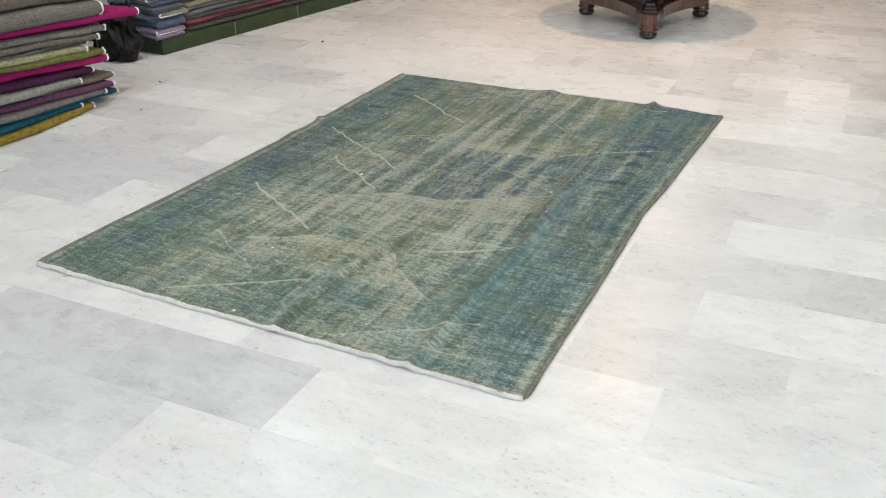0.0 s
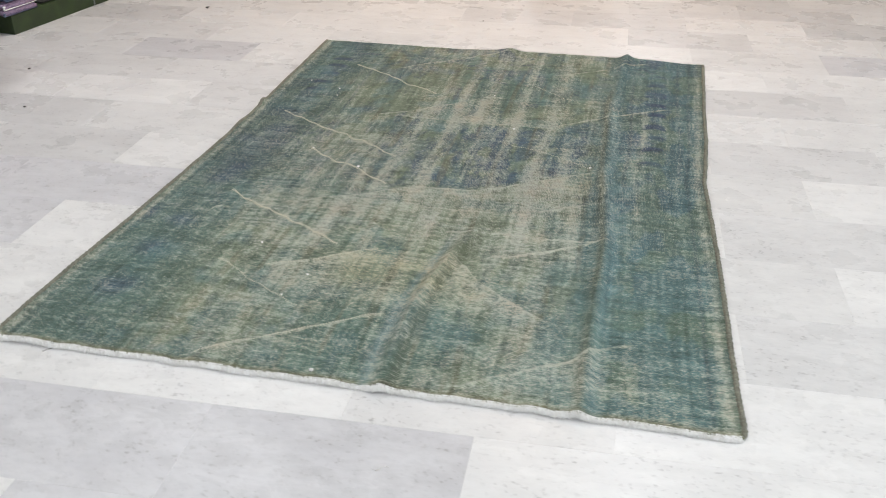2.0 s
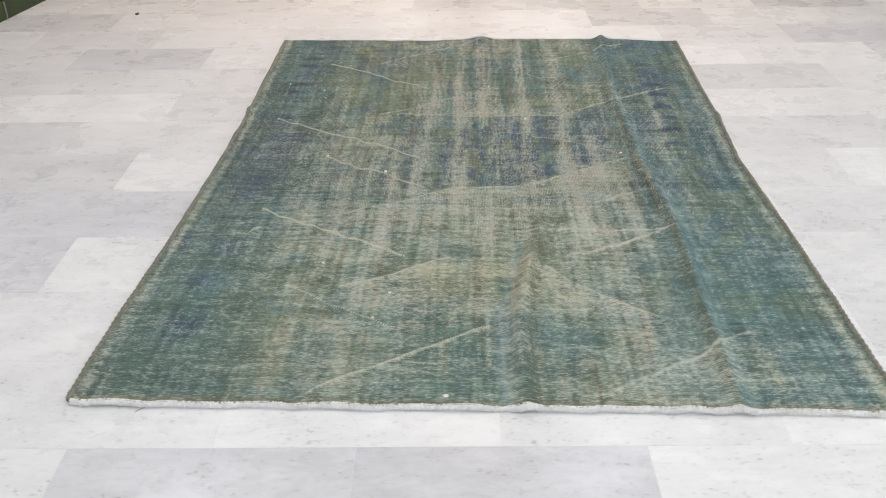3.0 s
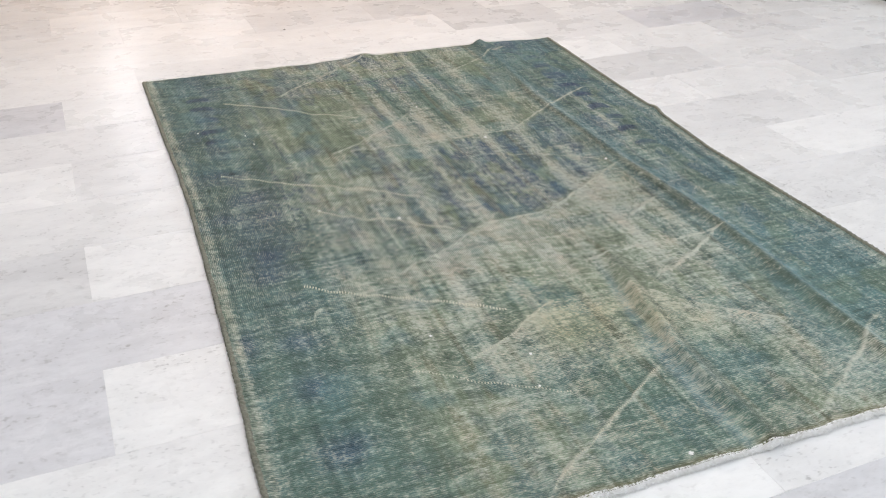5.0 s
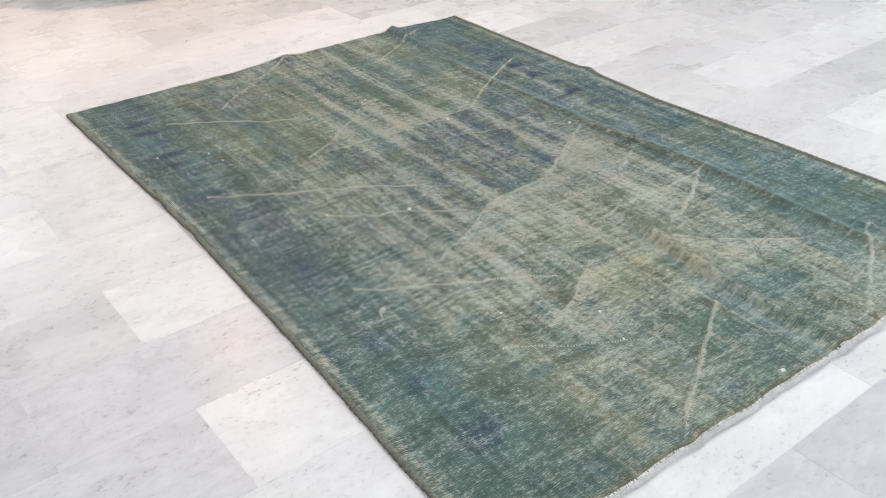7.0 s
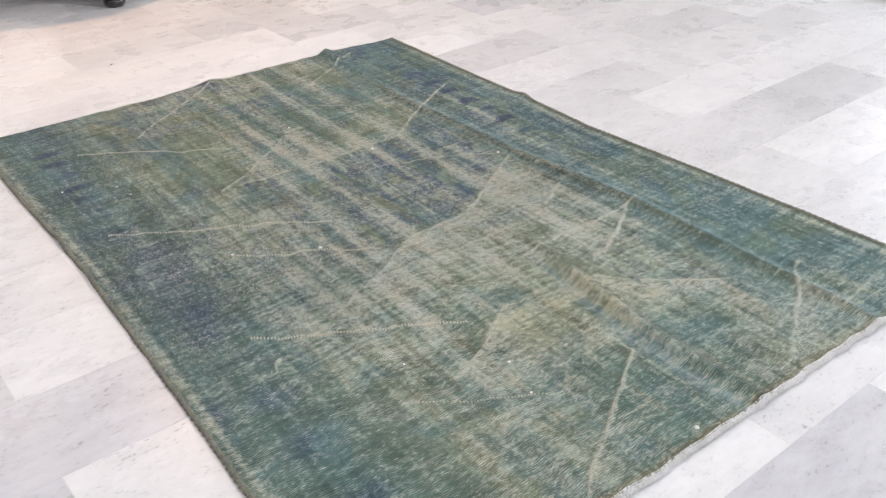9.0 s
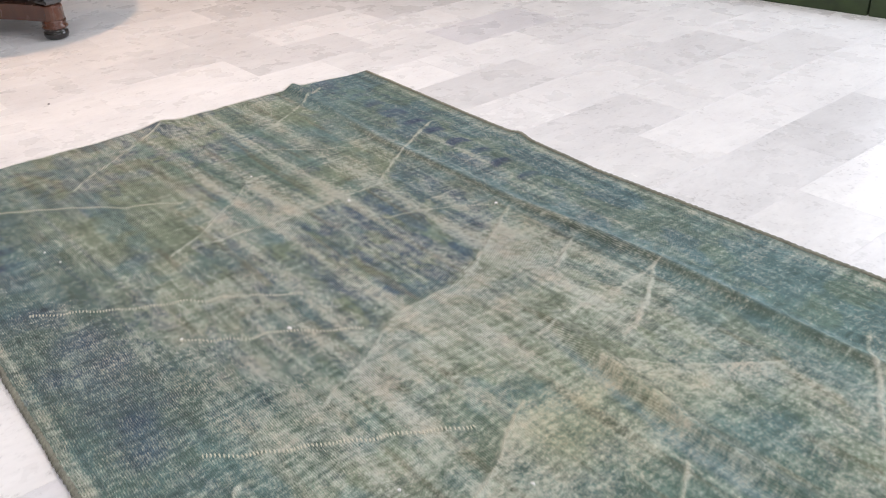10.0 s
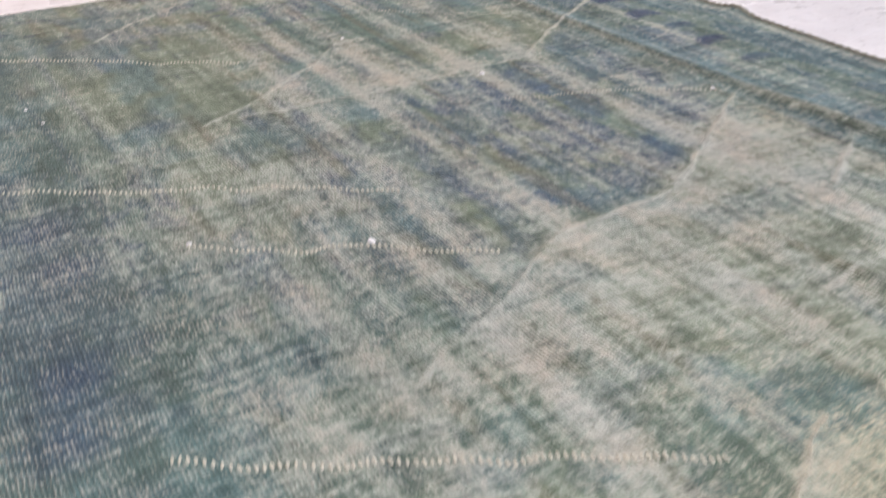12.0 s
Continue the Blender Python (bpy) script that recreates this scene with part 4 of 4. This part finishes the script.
# A low green platform in three boxes, with a long stack of folded rugs.
SKEW = pose(-1.312, 2.335, 0, 0, 0, -8.6)
for k in range(5):
    unit = thing("platform_box", "low dark green painted display platform box on the floor", "platform", "display platform boxes", SKEW @ pose(0, 0.645 * k, 0))
    part("body", box(-1.2, 0.0, 0.004, 0.641, 0.0, 0.098, 0.004, 2), GREEN_PAINT, unit)
    if k:
        part("joint_strip", box(-0.004, 0.0035, -0.004, 0.0035, 0.004, 0.092), STEEL, unit, "pale joint strip")
LONG_PILE = [("charcoal", 0.098, 0.126), ("charcoal", 0.127, 0.140), ("rose", 0.141, 0.170), ("charcoal", 0.171, 0.196), ("slate", 0.197, 0.226), ("grey", 0.227, 0.250), ("beige", 0.251, 0.285),
             ("charcoal", 0.286, 0.305), ("slate", 0.306, 0.335), ("grey", 0.336, 0.372), ("charcoal", 0.373, 0.400), ("mauve", 0.401, 0.440)]
for n, (tone, lo, hi) in enumerate(LONG_PILE):
    folded_rug(tone, f"long folded {tone} patterned rug in a stack on the green platform", 0.27, 3.1, lo, hi, lo, hi, -0.02 - 0.012 * ((n * 5) % 3), 0.62, 60 + n * 2.9, "long stack of folded rugs", SKEW, 0.02)


# Loosely folded blue rugs across the near end of the long stack, their folds to the front.
ACROSS = SKEW @ pose(0, 0, 0, 0, 0, -90)
BLUE_PILE = [("lilac", 0.099, 0.122), ("lilac", 0.123, 0.148), ("denim", 0.149, 0.205), ("denim", 0.206, 0.236), ("pale", 0.237, 0.262), ("slate", 0.263, 0.296), ("denim", 0.297, 0.330), ("pale", 0.331, 0.360), ("denim", 0.361, 0.410)]
for n, (tone, lo, hi) in enumerate(BLUE_PILE):
    folded_rug(tone, f"{tone} coloured rug loosely folded on the green platform", -0.42, -0.005 - 0.018 * ((n * 5) % 4), lo, hi, lo, hi, 0.01 - 0.012 * ((n * 3) % 3), 0.24, 90 + n * 4.1, "loosely folded blue rugs", ACROSS, 0.06, COTTON if n % 3 == 1 else CLOTHS["denim"], 2.2)

# A black bag between the stacks.
bag = thing("black_bag", "slumped shiny black leather bag on the floor", "bag", at=pose(-1.50, 2.16, 0, 0, 0, 25))
bm = bmesh.new()
bmesh.ops.create_icosphere(bm, subdivisions=5, radius=1.0)
for vert in bm.verts:
    p = vert.co.copy()
    up = max(0.0, p.z + 0.72)
    pinch = 1 - 0.42 * smooth_step(0.2, 1.5, up)
    vert.co = Vector((p.x * 0.155 * pinch, p.y * 0.115 * pinch, up * 0.19))
    vert.co += 0.045 * Vector(noise.noise_vector(p * 1.7)) + 0.018 * Vector(noise.noise_vector(p * 4.5)) + 0.007 * Vector(noise.noise_vector(p * 11))
    vert.co.z = max(0.0, vert.co.z)
part("body", bm, BLACK_LEATHER, bag, "creased black leather", True)
handle = bmesh.new()
rings = []
for k in range(25):
    t = math.pi * k / 24
    c = Vector((0.10 * math.cos(t), 0.02, 0.28 + 0.15 * math.sin(t)))
    rings.append([handle.verts.new(c + Vector((0.007 * math.cos(t) * math.cos(a), 0.010 * math.sin(a), 0.007 * math.sin(t) * math.cos(a)))) for a in (0, 1.57, 3.14, 4.71)])
for a, b in zip(rings, rings[1:]):
    for k in range(4):
        handle.faces.new((a[k], a[(k + 1) % 4], b[(k + 1) % 4], b[k]))
part("handle", handle, BLACK_LEATHER, bag, "thin black strap", True)

# The platform across the room.
for k in range(5):
    unit = thing("platform_box", "low dark green painted display platform box on the floor", "platform", "display platform boxes", pose(4.49, 0.75, 0, 0, 0, 8.7) @ pose(0, 0.645 * k, 0))
    part("body", box(0.0, 1.2, 0.004, 0.641, 0.0, 0.10, 0.004, 2), GREEN_PAINT, unit)

# ---- loose bits on the floor ----
def crumb(x, y, size, seed):
    bm = bmesh.new()
    bmesh.ops.create_icosphere(bm, subdivisions=1, radius=size)
    for vert in bm.verts:
        vert.co *= 1 + 0.5 * noise.noise(vert.co / size + Vector((seed, 1, 0)))
        vert.co.z = (vert.co.z + size) * 0.45
    tagged(part("floor_crumb", bm, DEBRIS, None, "", True, pose(x, y, 0.0005, 0, 0, seed * 50)), "tiny dark crumb of lint on the marble floor", "lint", "crumbs on the floor")


def loose_thread(x, y, long, turn, mat, words, seed):
    bm = bmesh.new()
    rings = []
    for k in range(13):
        t = k / 12 - 0.5
        c = Vector((long * t, long * 0.25 * noise.noise((t * 2, seed, 0)), 0.0018))
        rings.append([bm.verts.new(c + Vector((0, 0.0008 * math.cos(a), 0.0008 * math.sin(a)))) for a in (0, 1.57, 3.14, 4.71)])
    for a, b in zip(rings, rings[1:]):
        for k in range(4):
            bm.faces.new((a[k], a[(k + 1) % 4], b[(k + 1) % 4], b[k]))
    tagged(part("loose_thread", bm, mat, None, "", True, pose(x, y, 0.0005, 0, 0, turn)), words, "thread", "loose threads on the floor")


for n, (x, y, size) in enumerate([(-0.548, 3.037, 0.011), (1.05, 3.05, 0.006), (-0.913, 1.839, 0.008), (-0.641, 1.377, 0.007)]):
    crumb(x, y, size, n + 1)

for n, (x, y, long, turn, dark) in enumerate([(1.348, -0.442, 0.035, 20, False), (2.553, 0.077, 0.030, 70, False), (0.428, -0.178, 0.040, 48, True), (2.40, 1.10, 0.022, 120, False), (0.05, 1.30, 0.030, 160, False)]):
    loose_thread(x, y, long, turn, DEBRIS if dark else COTTON, "dark loose wool thread on the marble floor" if dark else "short white cotton thread on the marble floor", n)

# ---- floor tiles ----
TILE, HALF = 0.61, 0.305
GREY_TILES = {(1, -1), (2, -2), (2, -1), (7, -1), (-3, 1), (-2, 1), (-2, 0), (8, 4)}
PALE_TILES = {(3, -1), (6, 3), (4, 3), (2, 3), (9, 3), (6, -1), (6, -2), (9, -2), (0, 3), (7, 5), (6, 0), (5, 5), (2, 4), (4, -2)}
WHITE_TILES = {(1, 0), (3, 4), (1, 4), (7, 3), (-2, 3), (-4, 1), (-1, 0), (5, 4), (0, -1), (4, -1), (3, 3), (9, 2), (10, 3), (1, 3), (5, -1), (3, 0), (8, 0), (7, 0), (6, 4), (4, 4), (2, 0), (5, 3), (-1, 1), (-1, 2)}


def tile_tone(row, column):
    if (row, column) in GREY_TILES:
        return "grey"
    if (row, column) in PALE_TILES:
        return "pale"
    return "pale" if (row, column) not in WHITE_TILES and random.Random(row * 131 + column * 17 + 5).random() < 0.12 else "white"


def tile_verts(x, y, gap=0.0003, edge=0.0004):
    x0, x1, y0, y1 = max(x, -4.0) + gap, min(x + TILE, 7.0) - gap, max(y, -5.0) + gap, min(y + HALF, 13.0) - gap
    out = [(x0, y0, -0.019), (x1, y0, -0.019), (x1, y1, -0.019), (x0, y1, -0.019)]
    out += [(x0, y0, -edge), (x1, y0, -edge), (x1, y1, -edge), (x0, y1, -edge)]
    return out + [(x0 + edge, y0 + edge, 0), (x1 - edge, y0 + edge, 0), (x1 - edge, y1 - edge, 0), (x0 + edge, y1 - edge, 0)]


TILE_FACES = [(0, 1, 5, 4), (1, 2, 6, 5), (2, 3, 7, 6), (3, 0, 4, 7), (4, 5, 9, 8), (5, 6, 10, 9), (6, 7, 11, 10), (7, 4, 8, 11), (8, 9, 10, 11)]
TILE_MESH = {tone: mesh_of("tile", tile_verts(0, 0), TILE_FACES, mat) for tone, mat in MARBLES.items()}
rest = {tone: ([], []) for tone in MARBLES}
for row in range(-17, 43):
    first = 0.0 if row % 2 else HALF
    for column in range(-8, 12):
        x, y = first + TILE * column, HALF * row
        if x + TILE < -3.95 or x > 6.95 or y + HALF < -4.95 or y > 12.95:
            continue
        tone = tile_tone(row, column)
        if -1.9 < x < 4.0 and -1.5 < y < 7.0 and len(floor.children) < 300:
            tile = new("tile", TILE_MESH[tone])
            tile.location = (x, y, 0)
            tile.parent = floor
        else:
            verts, faces = rest[tone]
            faces += [tuple(k + len(verts) for k in face) for face in TILE_FACES]
            verts += tile_verts(x, y)
for tone, (verts, faces) in rest.items():
    ob = new("outer_tiles", mesh_of("outer_tiles", verts, faces, MARBLES[tone]))
    ob.parent = floor
    tagged(ob, kind="stuff")
